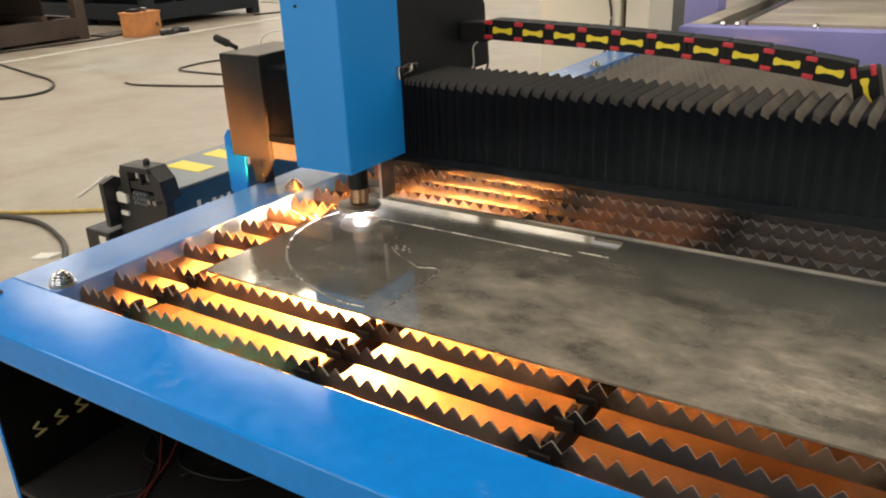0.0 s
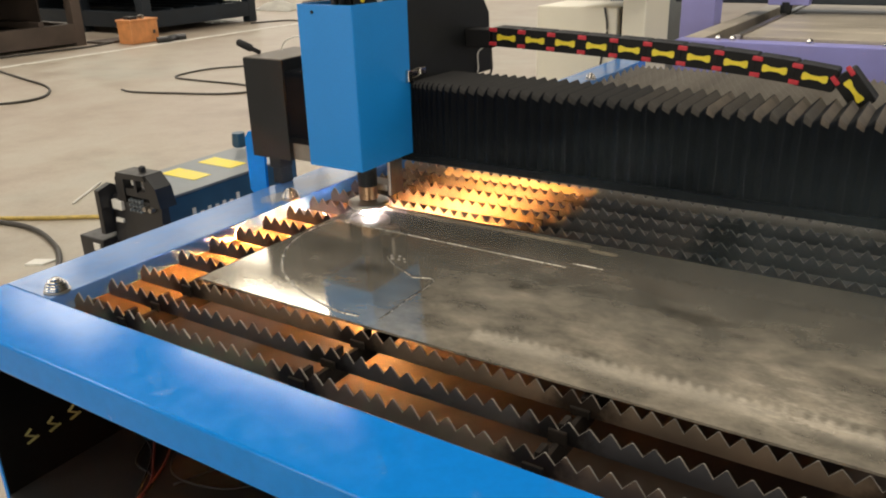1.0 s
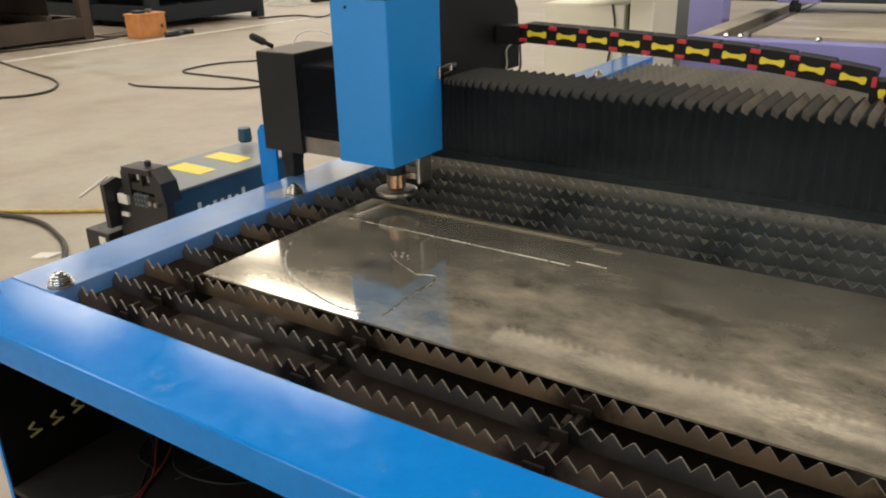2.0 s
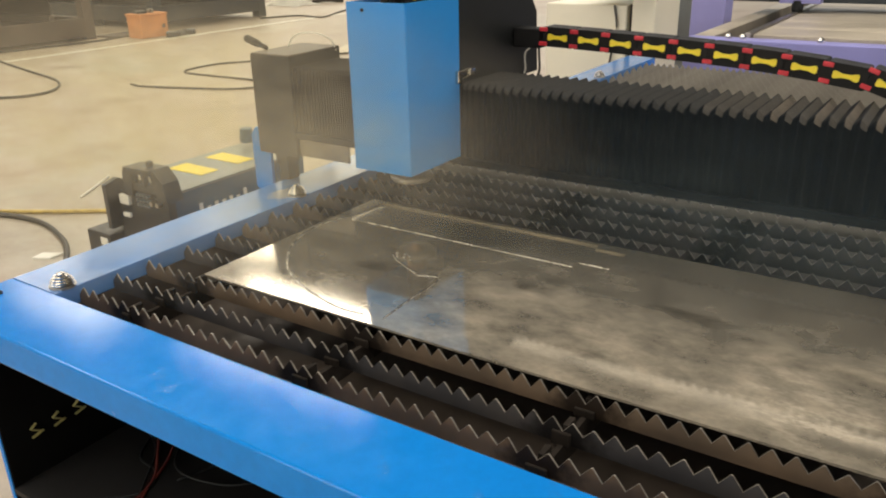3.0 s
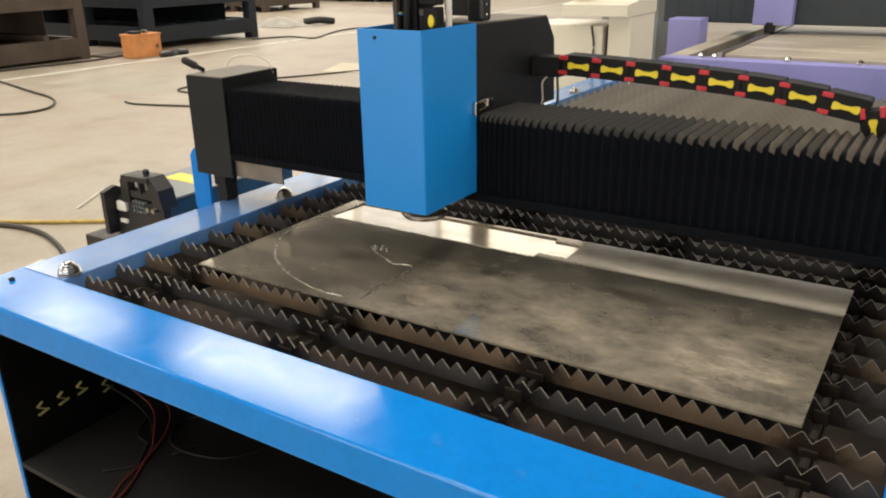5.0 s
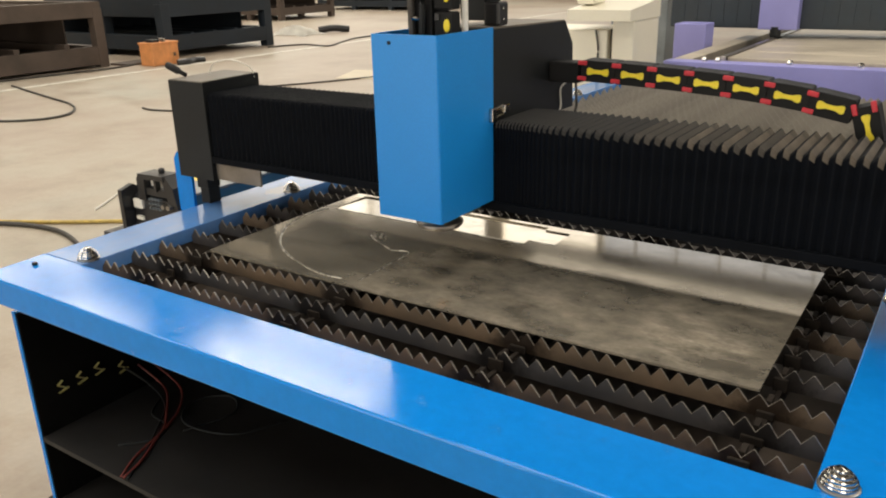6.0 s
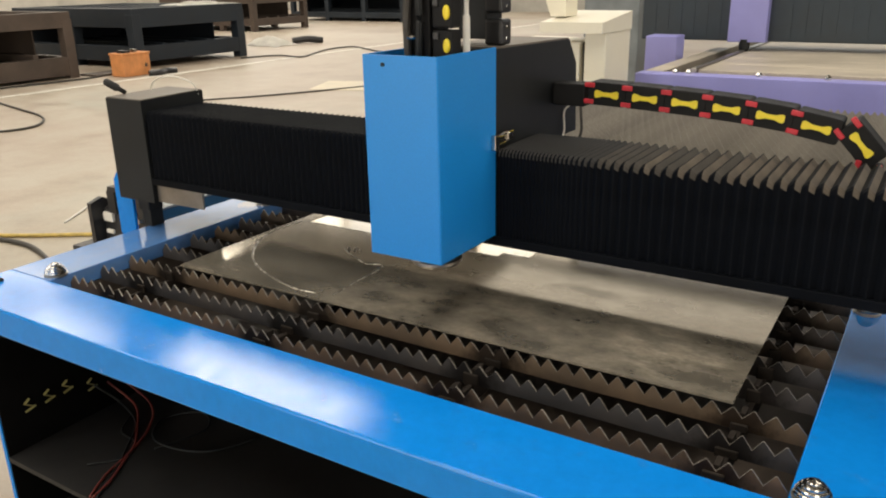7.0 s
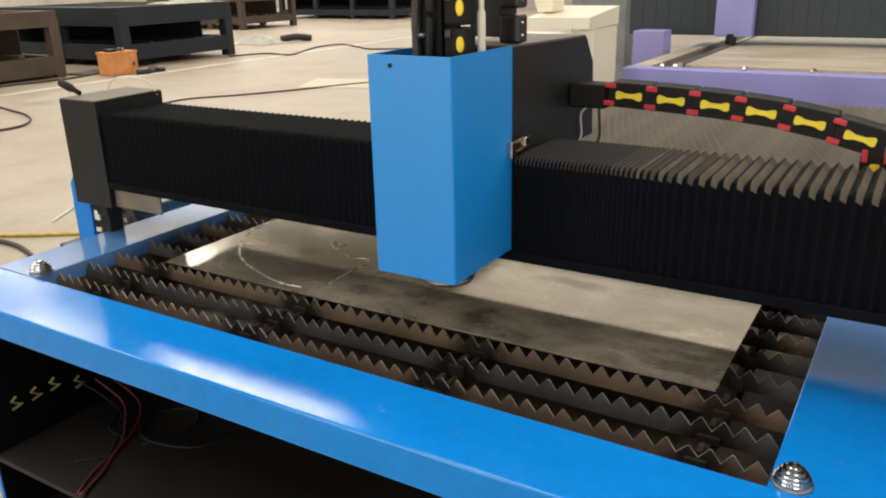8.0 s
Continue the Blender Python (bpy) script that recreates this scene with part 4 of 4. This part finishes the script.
# ---- steel frames stored on the floor ----
def bar_frame(name, label, mat, x0, x1, y0, y1, z1, post, ny, nx, rails):
    t = thing(name, label, "machine frame", group="stored machine frames")
    p = post
    ys = [y0 + (y1 - y0 - p) * i / ny for i in range(ny + 1)]
    xs = [x0 + (x1 - x0 - p) * i / nx for i in range(nx + 1)]
    for y in ys:
        for x in (x0, x1 - p):
            part("post", B(x, x + p, y, y + p, 0, z1 - 0.1, bevel=0.008), mat, t)
    for x in xs[1:-1]:
        for y in (y0, y1 - p):
            part("post", B(x, x + p, y, y + p, 0, z1 - 0.1, bevel=0.008), mat, t)
    for z, h in rails:
        for x in (x0, x1 - p):
            part("side_rail", B(x + 0.006, x + p - 0.006, y0 + 0.01, y1 - 0.01, z, z + h, bevel=0.006), mat, t)
        for y in (y0, y1 - p):
            part("end_rail", B(x0 + 0.01, x1 - 0.01, y + 0.008, y + p - 0.008, z + 0.002, z + h - 0.002, bevel=0.006), mat, t)
    part("deck_plate", B(x0 + 0.05, x1 - 0.05, y0 + 0.05, y1 - 0.05, z1 - 0.22, z1 - 0.18), mat, t)
    # panels and shelf added to stand in for the shade inside the frame
    part("shade_panel", B(x0 + 0.30, x1 - 0.35, y1 - 0.42, y1 - 0.40, 0.12, z1 - 0.22), mat, t)
    part("shade_panel", B(x0 + 0.28, x0 + 0.30, y0 + 0.1, y1 - 0.42, 0.12, z1 - 0.22), mat, t)
    part("shade_shelf", B(x0 + 0.06, x1 - 0.06, y0 + 0.06, y1 - 0.06, 0.20, 0.24), mat, t)
    for i in range(1, 5):
        y = y0 + (y1 - y0) * i / 5
        part("lower_cross_member", B(x0 + 0.06, x1 - 0.06, y + 0.1, y + 0.18, 0.26, 0.36, bevel=0.006), mat, t)
        part("cross_member", B(x0 + 0.05, x1 - 0.05, y, y + 0.08, z1 - 0.09, z1 - 0.02, bevel=0.006), mat, t)
    return t


bar_frame("welded_machine_base", "dark grey-blue welded steel machine frame on the floor", TEAL, -12.4, -9.2, 7.3, 9.65, 0.92, 0.17, 1, 2, [(0.62, 0.29), (0.10, 0.24)])
bar_frame("welded_machine_base", "brown primed welded steel machine frame on the floor", BROWN, -12.2, -9.15, 2.6, 6.25, 0.92, 0.15, 2, 2, [(0.70, 0.22), (0.04, 0.26)])
bar_frame("welded_machine_base", "brown primed welded steel machine frame far off", BROWN, -17.5, -13.9, 14.6, 16.7, 0.92, 0.15, 1, 3, [(0.70, 0.22), (0.14, 0.18)])
bar_frame("welded_machine_base", "dark green-blue welded steel machine frame far off", TEAL, -17.0, -12.5, 19.4, 22.0, 0.92, 0.15, 1, 3, [(0.70, 0.22), (0.10, 0.18)])


def orange_case():
    t = thing("orange_case", "orange tool case with a black machine on the floor", "tool case", at=pose(-8.46, 6.50, 0))
    bm = B(-0.30, 0.0, 0.0, 0.46, 0.0, 0.32, bevel=0.012)
    part("body", bm, ORANGE, t)
    part("lid_lip", B(-0.31, 0.01, -0.01, 0.47, 0.30, 0.33, bevel=0.006), ORANGE, t)
    part("latch", B(0.0, 0.012, 0.36, 0.40, 0.12, 0.17, bevel=0.003), BROWN, t, "dark latch")
    part("top_gear", B(-0.2, -0.05, 0.04, 0.18, 0.33, 0.37, bevel=0.01), PLASTIC, t)
    part("top_gear", B(-0.15, -0.05, 0.24, 0.29, 0.33, 0.38, bevel=0.01), STEEL, t)
    return t


orange_case()
single("angle_grinder", tube([(-8.25, 6.75, 0.04), (-8.2, 6.9, 0.045), (-8.3, 7.1, 0.04), (-8.25, 7.25, 0.035)], 0.045), PLASTIC, "dark hand tool lying on the concrete floor", "tool")


def wrap_heap(seed, x, y, z, w, d, h):
    """A crumpled sheet of film: a low heap with sharp folds."""
    rnd = random.Random(seed)
    bm = bmesh.new()
    n = 9
    grid = []
    for i in range(n):
        row = []
        for j in range(n):
            u, v = 2 * i / (n - 1) - 1, 2 * j / (n - 1) - 1
            k = max(0.0, 1 - u * u) * max(0.0, 1 - v * v)
            edge = 1 + rnd.uniform(-0.22, 0.22)
            row.append(bm.verts.new((x + u * w * edge, y + v * d * edge, z + 0.004 + h * k * rnd.uniform(0.5, 1.0))))
        grid.append(row)
    for i in range(n - 1):
        for j in range(n - 1):
            bm.faces.new((grid[i][j], grid[i + 1][j], grid[i + 1][j + 1], grid[i][j + 1]))
    bmesh.ops.solidify(bm, geom=list(bm.faces), thickness=0.003)
    return bm


single("plastic_wrap", wrap_heap(2, -10.45, 11.55, 0.0, 0.50, 0.34, 0.22), WHITE, "crumpled white plastic wrap on the floor", "wrap", smooth=True)
single("plastic_wrap", wrap_heap(4, -9.6, 9.0, 0.91, 0.30, 0.55, 0.07), WHITE, "white plastic wrap lying on the steel frame", "wrap")
single("hand_tool", tube([(-10.2, 11.95, 0.06), (-10.0, 12.2, 0.09), (-9.8, 12.45, 0.05)], 0.07), PLASTIC, "dark power tool lying on the floor", "tool")
single("paper_sheet", prism([(-5.1, 6.62), (-4.22, 6.87), (-4.55, 7.65), (-5.42, 7.38)], "z", 0.0, 0.006), PAPER, "pale yellowed sheet lying on the concrete floor", "sheet")
single("brown_board", B(-9.3, -8.9, 6.35, 7.0, 0.0, 0.03, bevel=0.004), BROWN, "brown board lying beside the frames", "board")

CABLES = [
    ("cable", CABLE, 0.012, "dark cable looped on the concrete floor", [(-8.4, 4.35), (-7.6, 4.15), (-6.9, 3.98), (-6.4, 3.86), (-6.05, 3.70), (-5.80, 3.48), (-5.74, 3.26), (-5.86, 3.05), (-6.2, 2.85), (-6.8, 2.7), (-7.6, 2.62)]),
    ("cable", CABLE, 0.010, "dark cable lying on the concrete floor", [(-5.42, 4.05), (-5.2, 4.02), (-4.75, 4.15), (-4.3, 4.33), (-4.15, 4.6), (-4.5, 4.75), (-5.1, 4.74), (-5.5, 4.77), (-5.62, 5.0), (-5.6, 5.38), (-5.3, 5.78), (-4.95, 6.38), (-4.6, 7.1), (-4.2, 7.7)]),
    ("cable", CABLE, 0.014, "dark cable wandering over the floor by the frames", [(-8.9, 9.2), (-8.6, 9.8), (-8.0, 9.75), (-8.3, 10.5), (-8.55, 11.2), (-8.45, 11.75), (-7.8, 11.4), (-7.2, 11.1), (-6.4, 11.6)]),
    ("cable", CABLE, 0.014, "dark cable lying along the frames", [(-9.0, 4.2), (-8.9, 5.2), (-8.8, 6.0), (-8.9, 6.5)]),
    ("hose", HOSE, 0.011, "yellow hose running along the floor", [(-4.4, 0.55), (-3.3, 0.98), (-2.6, 1.33), (-2.1, 1.62), (-1.6, 1.7)]),
    ("cable", CABLE, 0.013, "dark cable on the floor beside the table", [(-3.4, 0.9), (-2.6, 1.25), (-2.1, 1.2), (-1.7, 0.95), (-1.45, 0.6)]),
]
for nm, mat, r, label, pts in CABLES:
    single(nm, tube([(x, y, r) for x, y in pts], r, n=6), mat, label, nm, smooth=True)
single("offcut", prism([(-1.97, 0.98), (-1.90, 1.02), (-1.90, 1.09), (-1.99, 1.04)], "z", 0, 0.01), WHITE, "pale metal offcut on the floor", "offcut")
single("offcut", tube([(-2.59, 1.63, 0.006), (-2.7, 1.8, 0.006), (-2.81, 1.96, 0.006)], 0.006), WHITE, "thin rod lying on the floor", "offcut")
WIRES = [(BLACK, [(-0.104, 0.12, 0.36), (-0.05, 0.15, 0.31), (0.03, 0.13, 0.287), (0.10, 0.05, 0.284), (0.16, -0.03, 0.284), (0.21, -0.11, 0.284)]),
         (DULLRED, [(-0.104, 0.16, 0.35), (-0.02, 0.17, 0.30), (0.06, 0.11, 0.287), (0.12, 0.05, 0.286), (0.15, -0.04, 0.284), (0.19, -0.11, 0.284)]),
         (DULLRED, [(-0.104, 0.20, 0.34), (0.00, 0.20, 0.295), (0.08, 0.13, 0.288), (0.13, 0.03, 0.284), (0.18, -0.05, 0.287), (0.20, -0.111, 0.284)]),
         (BLACK, [(-0.02, 0.16, 0.284), (0.03, 0.09, 0.284), (0.10, 0.075, 0.284), (0.13, 0.02, 0.284), (0.08, -0.04, 0.284)]),
         (BLACK, [(0.16, 0.08, 0.284), (0.20, 0.20, 0.284), (0.13, 0.25, 0.284), (0.07, 0.18, 0.284), (0.14, 0.10, 0.288), (0.27, 0.13, 0.284), (0.34, 0.24, 0.284)])]
for mat, pts in WIRES:
    single("wire", tube(pts, 0.0028), mat, "loose thin wire lying in the dark bay", "wire", smooth=True)


# ---- violet machine and cream console behind ----
def violet_machine():
    t = thing("violet_machine", "violet flatbed cutting machine with navy gantry and grey bed", "machine")
    part("front_rail", B(-0.06, 3.6, 3.95, 4.08, 0.50, 0.72, bevel=0.006), PURPLE, t)
    part("side_rail", B(-0.06, 0.06, 4.08, 9.0, 0.50, 0.715, bevel=0.006), BEDPLATE, t)
    for i in range(12):
        y = 4.12 + 0.38 * i
        part("bed_strip", B(0.28, 3.5, y, y + 0.365, 0.60, 0.735, bevel=0.004), BEDPLATE, t)
    part("bed_edge", B(0.24, 0.275, 4.1, 8.9, 0.60, 0.745, bevel=0.004), STEEL, t)
    part("frame", B(-0.04, 3.5, 4.1, 8.9, 0.0, 0.50), NAVY, t)
    for x in (0.17, 0.25, 0.655, 1.02, 1.40, 1.8):
        part("bolt", lathe([(0.019, 0.72), (0.019, 0.732), (0.012, 0.744), (0.003, 0.748)], x, 4.02, 0, n=14), CHROME, t)
    part("column", B(-0.35, -0.12, 5.0, 5.2, 0.3, 0.862, bevel=0.006), PURPLE, t)
    part("gantry", B(-0.55, 3.6, 5.5, 5.9, 0.80, 1.35, bevel=0.01), NAVY, t)
    part("gantry_bracket", B(0.14, 0.41, 5.40, 5.5, 0.80, 1.4, bevel=0.006), PURPLE, t)
    part("nozzle", lathe([(0.025, 0.72), (0.04, 0.76), (0.04, 0.82)], 0.26, 5.43, 0, n=12), BLACK, t)
    for i in range(40):
        x = -0.5 + 0.1 * i
        if 0.1 < x < 0.42:
            continue
        part("fold", B(x, x + 0.06, 5.496, 5.5, 0.82, 1.34), NAVY, t)
    return t


def console():
    t = thing("control_console", "cream operator console with a slanted screen and pedestal", "console")
    part("pedestal", B(-0.72, -0.244, 3.5, 3.9, 0.0, 0.93, bevel=0.008), CREAM, t)
    part("cable_slot", B(-0.242, -0.218, 3.55, 3.9, 0.05, 0.93, bevel=0.003), BLACK, t)
    part("side_box", B(-0.216, -0.085, 3.5, 3.9, 0.0, 0.985, bevel=0.008), CREAM, t)
    part("desk", prism([(3.42, 0.985), (3.42, 1.045), (3.9, 1.09), (3.9, 0.985)], "x", -0.46, -0.08), CREAM, t)
    part("screen", prism([(-0.455, 1.07), (-0.525, 1.26), (-0.51, 1.42), (-0.33, 1.42), (-0.36, 1.26), (-0.36, 1.07)], "y", 3.55, 3.72), CREAM, t)
    part("cord", tube([(-0.31, 3.49, 0.93), (-0.29, 3.485, 0.8), (-0.325, 3.49, 0.6), (-0.34, 3.49, 0.3), (-0.33, 3.49, 0.03)], 0.006), CABLE, t)
    return t


violet_machine()
console()
single("grey_cabinet", B(-1.5, -0.95, 6.6, 7.2, 0, 1.2, bevel=0.01), GREYTOP, "grey metal cabinet behind the console", "cabinet")

slat_bed(table)


# ---- what moves ----
# seconds, x and y of the carriage's front left corner, lift of the torch, length of jet below the sheet
MOVES = [
    (0.0, 0.216, 0.455, 0.0, 1.0), (0.25, 0.194, 0.476, 0.0, 0.8), (0.5, 0.177, 0.500, 0.0, 0.6), (0.75, 0.180, 0.522, 0.0, 0.75), (1.0, 0.187, 0.542, 0.0, -0.05),
    (1.25, 0.195, 0.556, 0.0, 0.65), (1.5, 0.207, 0.564, 0.0, 0.62), (1.7, 0.226, 0.568, 0.0, 0.7), (2.0, 0.238, 0.569, 0.02, 0.0), (2.3, 0.248, 0.567, 0.06, 0.0),
    (2.8, 0.277, 0.556, 0.074, 0.0), (3.0, 0.298, 0.542, 0.074, 0.0),
    (3.5, 0.353, 0.500, 0.074, 0.0), (4.0, 0.411, 0.455, 0.074, 0.0), (4.5, 0.474, 0.398, 0.074, 0.0), (5.25, 0.563, 0.321, 0.074, 0.0), (6.0, 0.652, 0.247, 0.074, 0.0),
    (6.5, 0.710, 0.199, 0.074, 0.0), (7.0, 0.769, 0.150, 0.074, 0.0), (7.5, 0.826, 0.101, 0.074, 0.0), (8.0, 0.876, 0.066, 0.074, 0.0)]


def fold_places(n, length, far, near, soft):
    """Places of n folds from the carriage outward: folded tight near it, open far from it."""
    lo, hi = -1.6, 2.6
    for turn in range(30):
        k = (lo + hi) / 2
        steps = [near + (far - near) / (1 + math.exp(-((i + 0.5) / n - (1 - k)) * soft)) for i in range(n)]
        lo, hi = (k, hi) if sum(steps) < length else (lo, k)
    f = length / sum(steps)
    out, d = [], 0.0
    for s in steps:
        out.append(d + s * f / 2)
        d += s * f
    return out


def chain_path(xs, s):
    """Place and tilt of the chain at s metres from the carriage, whose bracket is at xs."""
    r, top = 0.034, 1.087
    xb = 1.018 + 0.482 * xs - r
    run = xb - xs
    drop = 0.028 * max(0.0, run / 0.85)
    if s < run:
        u = s / run
        return xs + s, top - drop * u - 0.010 * u * u - 0.022 * u ** 5, math.degrees(math.atan((drop + 0.02 * u + 0.08 * u ** 4) / run))
    s -= run
    zc, fall = top - drop - 0.032 - r, 0.045
    if s < math.pi * r / 2:
        a = s / r
        return xb + r * math.sin(a), zc + r * math.cos(a), math.degrees(a)
    s -= math.pi * r / 2
    if s < fall:
        return xb + r, zc - s, 90.0
    s -= fall
    if s < math.pi * r / 2:
        a = s / r
        return xb + r * math.cos(a), zc - fall - r * math.sin(a), 90.0 + math.degrees(a)
    return xb - (s - math.pi * r / 2), zc - fall - r, 180.0


def haze_material(name, thick, colour, tint):
    """Thin smoke: mostly clear, denser in the middle of a puff and in its curls; what shines through is tinted."""
    n = Nodes(name)
    curl = n.noise(3.0, 5, 0.6)
    ln = n.tree.nodes.new("ShaderNodeVectorMath")
    ln.operation = "LENGTH"
    n.link(n.coord, ln.inputs[0])
    edge = n.ramp(ln.outputs["Value"], [(0.0, (1, 1, 1)), (0.97, (0, 0, 0))])
    dens = n.mix(1.0, edge, n.ramp(curl, [(0.28, (thick * 0.15,) * 3), (0.75, (thick,) * 3)]), "MULTIPLY")
    n.bsdf.inputs["Base Color"].default_value = (*colour, 1)
    n.bsdf.inputs["Roughness"].default_value = 1.0
    n.bsdf.inputs["Specular IOR Level"].default_value = 0.0
    clear = n.tree.nodes.new("ShaderNodeBsdfTransparent")
    n.link(n.ramp(dens, [(0.0, (1, 1, 1)), (0.30, tint)]), clear.inputs[0])
    both = n.tree.nodes.new("ShaderNodeMixShader")
    n.link(dens, both.inputs[0])
    n.link(clear.outputs[0], both.inputs[1])
    n.link(n.bsdf.outputs[0], both.inputs[2])
    n.link(both.outputs[0], n.tree.nodes["Material Output"].inputs[0])
    return n.mat


def smoke(label, mat, veils):
    """Curved veils, each a shallow shell."""
    t = thing("smoke_cloud", label, "smoke", kind="stuff")
    for x, y, z, sx, sz, turn in veils:
        bm = bmesh.new()
        rows = []
        for a in range(13):
            rows.append([bm.verts.new((a / 6 - 1, -0.25 * (1 - (a / 6 - 1) ** 2) * (1 - (b / 6 - 1) ** 2), b / 6 - 1)) for b in range(13)])
        for a in range(12):
            for b in range(12):
                bm.faces.new((rows[a][b], rows[a + 1][b], rows[a + 1][b + 1], rows[a][b + 1]))
        ob = part("smoke_veil", bm, mat, t, smooth=True)
        ob.matrix_basis = pose(x, y, z, 0, 0, turn) @ Matrix.Diagonal((sx, 0.3, sz, 1))
        ob.visible_shadow = False
    return t


smoke_thing = smoke("thin pale smoke drifting up from the cut", haze_material("cutting_smoke", 0.34, (0.90, 0.80, 0.64), (0.90, 0.87, 0.60)),
                    ((0.0, 0.0, 0.0, 0.55, 0.30, 25), (-0.22, 0.10, 0.08, 0.50, 0.30, 40), (0.22, 0.14, -0.02, 0.48, 0.24, 10)))
low_smoke = smoke("thin grey smoke hanging along the gantry beam", haze_material("hanging_smoke", 0.066, (0.48, 0.62, 0.66), (0.97, 0.96, 0.92)),
                  ((0.0, 0.0, 0.0, 0.85, 0.26, 4), (0.30, 0.06, -0.04, 0.55, 0.24, -6)))


def jet_tilt(t):
    """The jet trails to the table's front at first, and to its back once the cut has turned."""
    return -58 + 108 * min(1.0, max(0.0, (t - 0.95) / 0.3))


def motions():
    walk(smoke_thing, [(0.0, pose(0.75, 2.0, 0.32)), (1.7, pose(0.75, 1.9, 0.32)), (2.2, pose(0.45, 0.50, 0.70)), (2.8, pose(0.34, 0.02, 1.02)), (3.5, pose(0.28, 0.02, 1.04)), (4.0, pose(0.22, 0.10, 1.12)),
                       (4.5, pose(0.05, 0.45, 1.62)), (5.3, pose(-0.2, 0.7, 2.1)), (6.0, pose(-1.2, 2.2, 5.0)), (8.0, pose(-2.0, 3.0, 8.5))])
    walk(low_smoke, [(0.0, pose(1.26, 0.40, 0.82)), (1.0, pose(1.14, 0.46, 0.84)), (1.7, pose(1.00, 0.50, 0.86)), (2.8, pose(0.92, 0.46, 0.89)), (3.5, pose(0.95, 0.40, 0.90)), (4.0, pose(0.98, 0.36, 0.92)),
                     (4.6, pose(1.05, 0.34, 1.05)), (5.3, pose(1.2, 0.8, 2.2)), (6.0, pose(1.4, 2.0, 5.0)), (8.0, pose(1.8, 3.0, 8.5))])
    walk(gantry_thing, [(t, pose(0, y, 0)) for t, x, y, lift, j in MOVES])
    walk(carriage_thing, [(t, pose(x, y, 0)) for t, x, y, lift, j in MOVES])
    walk(torch, [(t, pose(0.048, 0.138, 0.706 + lift)) for t, x, y, lift, j in MOVES])
    # the arc goes out by drawing back into the torch
    walk(fire_thing, [(t, pose(x + 0.048, y + 0.138, SZ + 0.0045 if j else 0.706 + lift + 0.20)) for t, x, y, lift, j in MOVES])
    walk(jet, [(t, pose(0.004, 0, -0.006 - 0.125 * (1 - j), jet_tilt(t), -18, 0) if j else pose(0, 0, 0)) for t, x, y, lift, j in MOVES])
    walk(burst, [(0.0, pose(0.26, 0.60, 0.60)), (1.05, pose(0.237, 0.685, 0.60)), (1.15, pose(0.240, 0.69, SZ + 0.005)), (1.3, pose(0.245, 0.695, SZ + 0.009, 0, 0, 12)), (1.45, pose(0.252, 0.70, SZ + 0.005, 0, 0, -8)),
                 (1.6, pose(0.264, 0.703, SZ + 0.007, 0, 0, 8)), (1.7, pose(0.274, 0.706, SZ + 0.005)), (1.85, pose(0.28, 0.706, 0.45)), (2.2, pose(0.28, 0.706, -0.6)), (8.0, pose(0.28, 0.706, -0.6))])
    walk(chain_thing, [(t, pose(0, y + 0.43, 0)) for t, x, y, lift, j in MOVES])
    for i, lk in enumerate(chain_links):
        rows, last = [], None
        for t, x, y, lift, j in MOVES:
            px, pz, tilt = chain_path(x + CW + 0.062, 0.052 + 0.0757 * i)
            rows.append((t, pose(px, 0, pz, 0, tilt, 0)))
        walk(lk, rows)
    for folds, side in ((left_folds, -1), (right_folds, 1)):
        tracks = [[] for f in folds]
        for t, x, y, lift, j in MOVES:
            length = (x + 0.052) if side < 0 else 1.66 - x - CW
            places = fold_places(len(folds), length, 0.0195 + 0.035 * max(0.0, length - 1.1) if side > 0 else 0.018, 0.0068 if side > 0 else 0.004, 20 if side > 0 else 6)
            for tr, d in zip(tracks, places):
                tr.append((t, pose(x - d if side < 0 else x + CW + d, 0, 0)))
        for f, tr in zip(folds, tracks):
            walk(f, tr)
    rnd = random.Random(5)
    for i, ob in enumerate(spark_list):
        t0 = SPARK_T0[i % len(SPARK_T0)] + rnd.uniform(0, 0.06)
        a = rnd.uniform(0, 2 * math.pi)
        up = t0 > 1.1
        v = rnd.uniform(0.5, 1.7)
        cx = cy = 0
        for (ta, xa, ya, la, ja), (tb, xb, yb, lb, jb) in zip(MOVES, MOVES[1:]):
            if ta <= t0 <= tb:
                u = (t0 - ta) / (tb - ta)
                cx, cy = xa + (xb - xa) * u + 0.048, ya + (yb - ya) * u + 0.138
        z0 = SZ + 0.01 if up else 0.66
        vz = rnd.uniform(0.1, 0.7) if up else rnd.uniform(-0.4, 0.0)
        rest = pose(cx + 0.02 * math.cos(a), cy + 0.02 * math.sin(a), 0.536, 0, 0, math.degrees(a))
        rows = [(0.0, rest)] if t0 > 0.1 else []
        if t0 > 0.1:
            rows.append((t0 - 0.04, rest))
        for k in range(5):
            s = 0.05 * k
            z = z0 + vz * s - 3.0 * s * s
            rows.append((max(0.0, t0 - (0.05 if t0 < 0.1 else 0)) + s, pose(cx + v * s * math.cos(a), cy + v * s * math.sin(a), max(0.548, z) if k < 4 else 0.536, 0, 0, math.degrees(a))))
        rows.append((8.0, rows[-1][1]))
        walk(ob, rows)


motions()
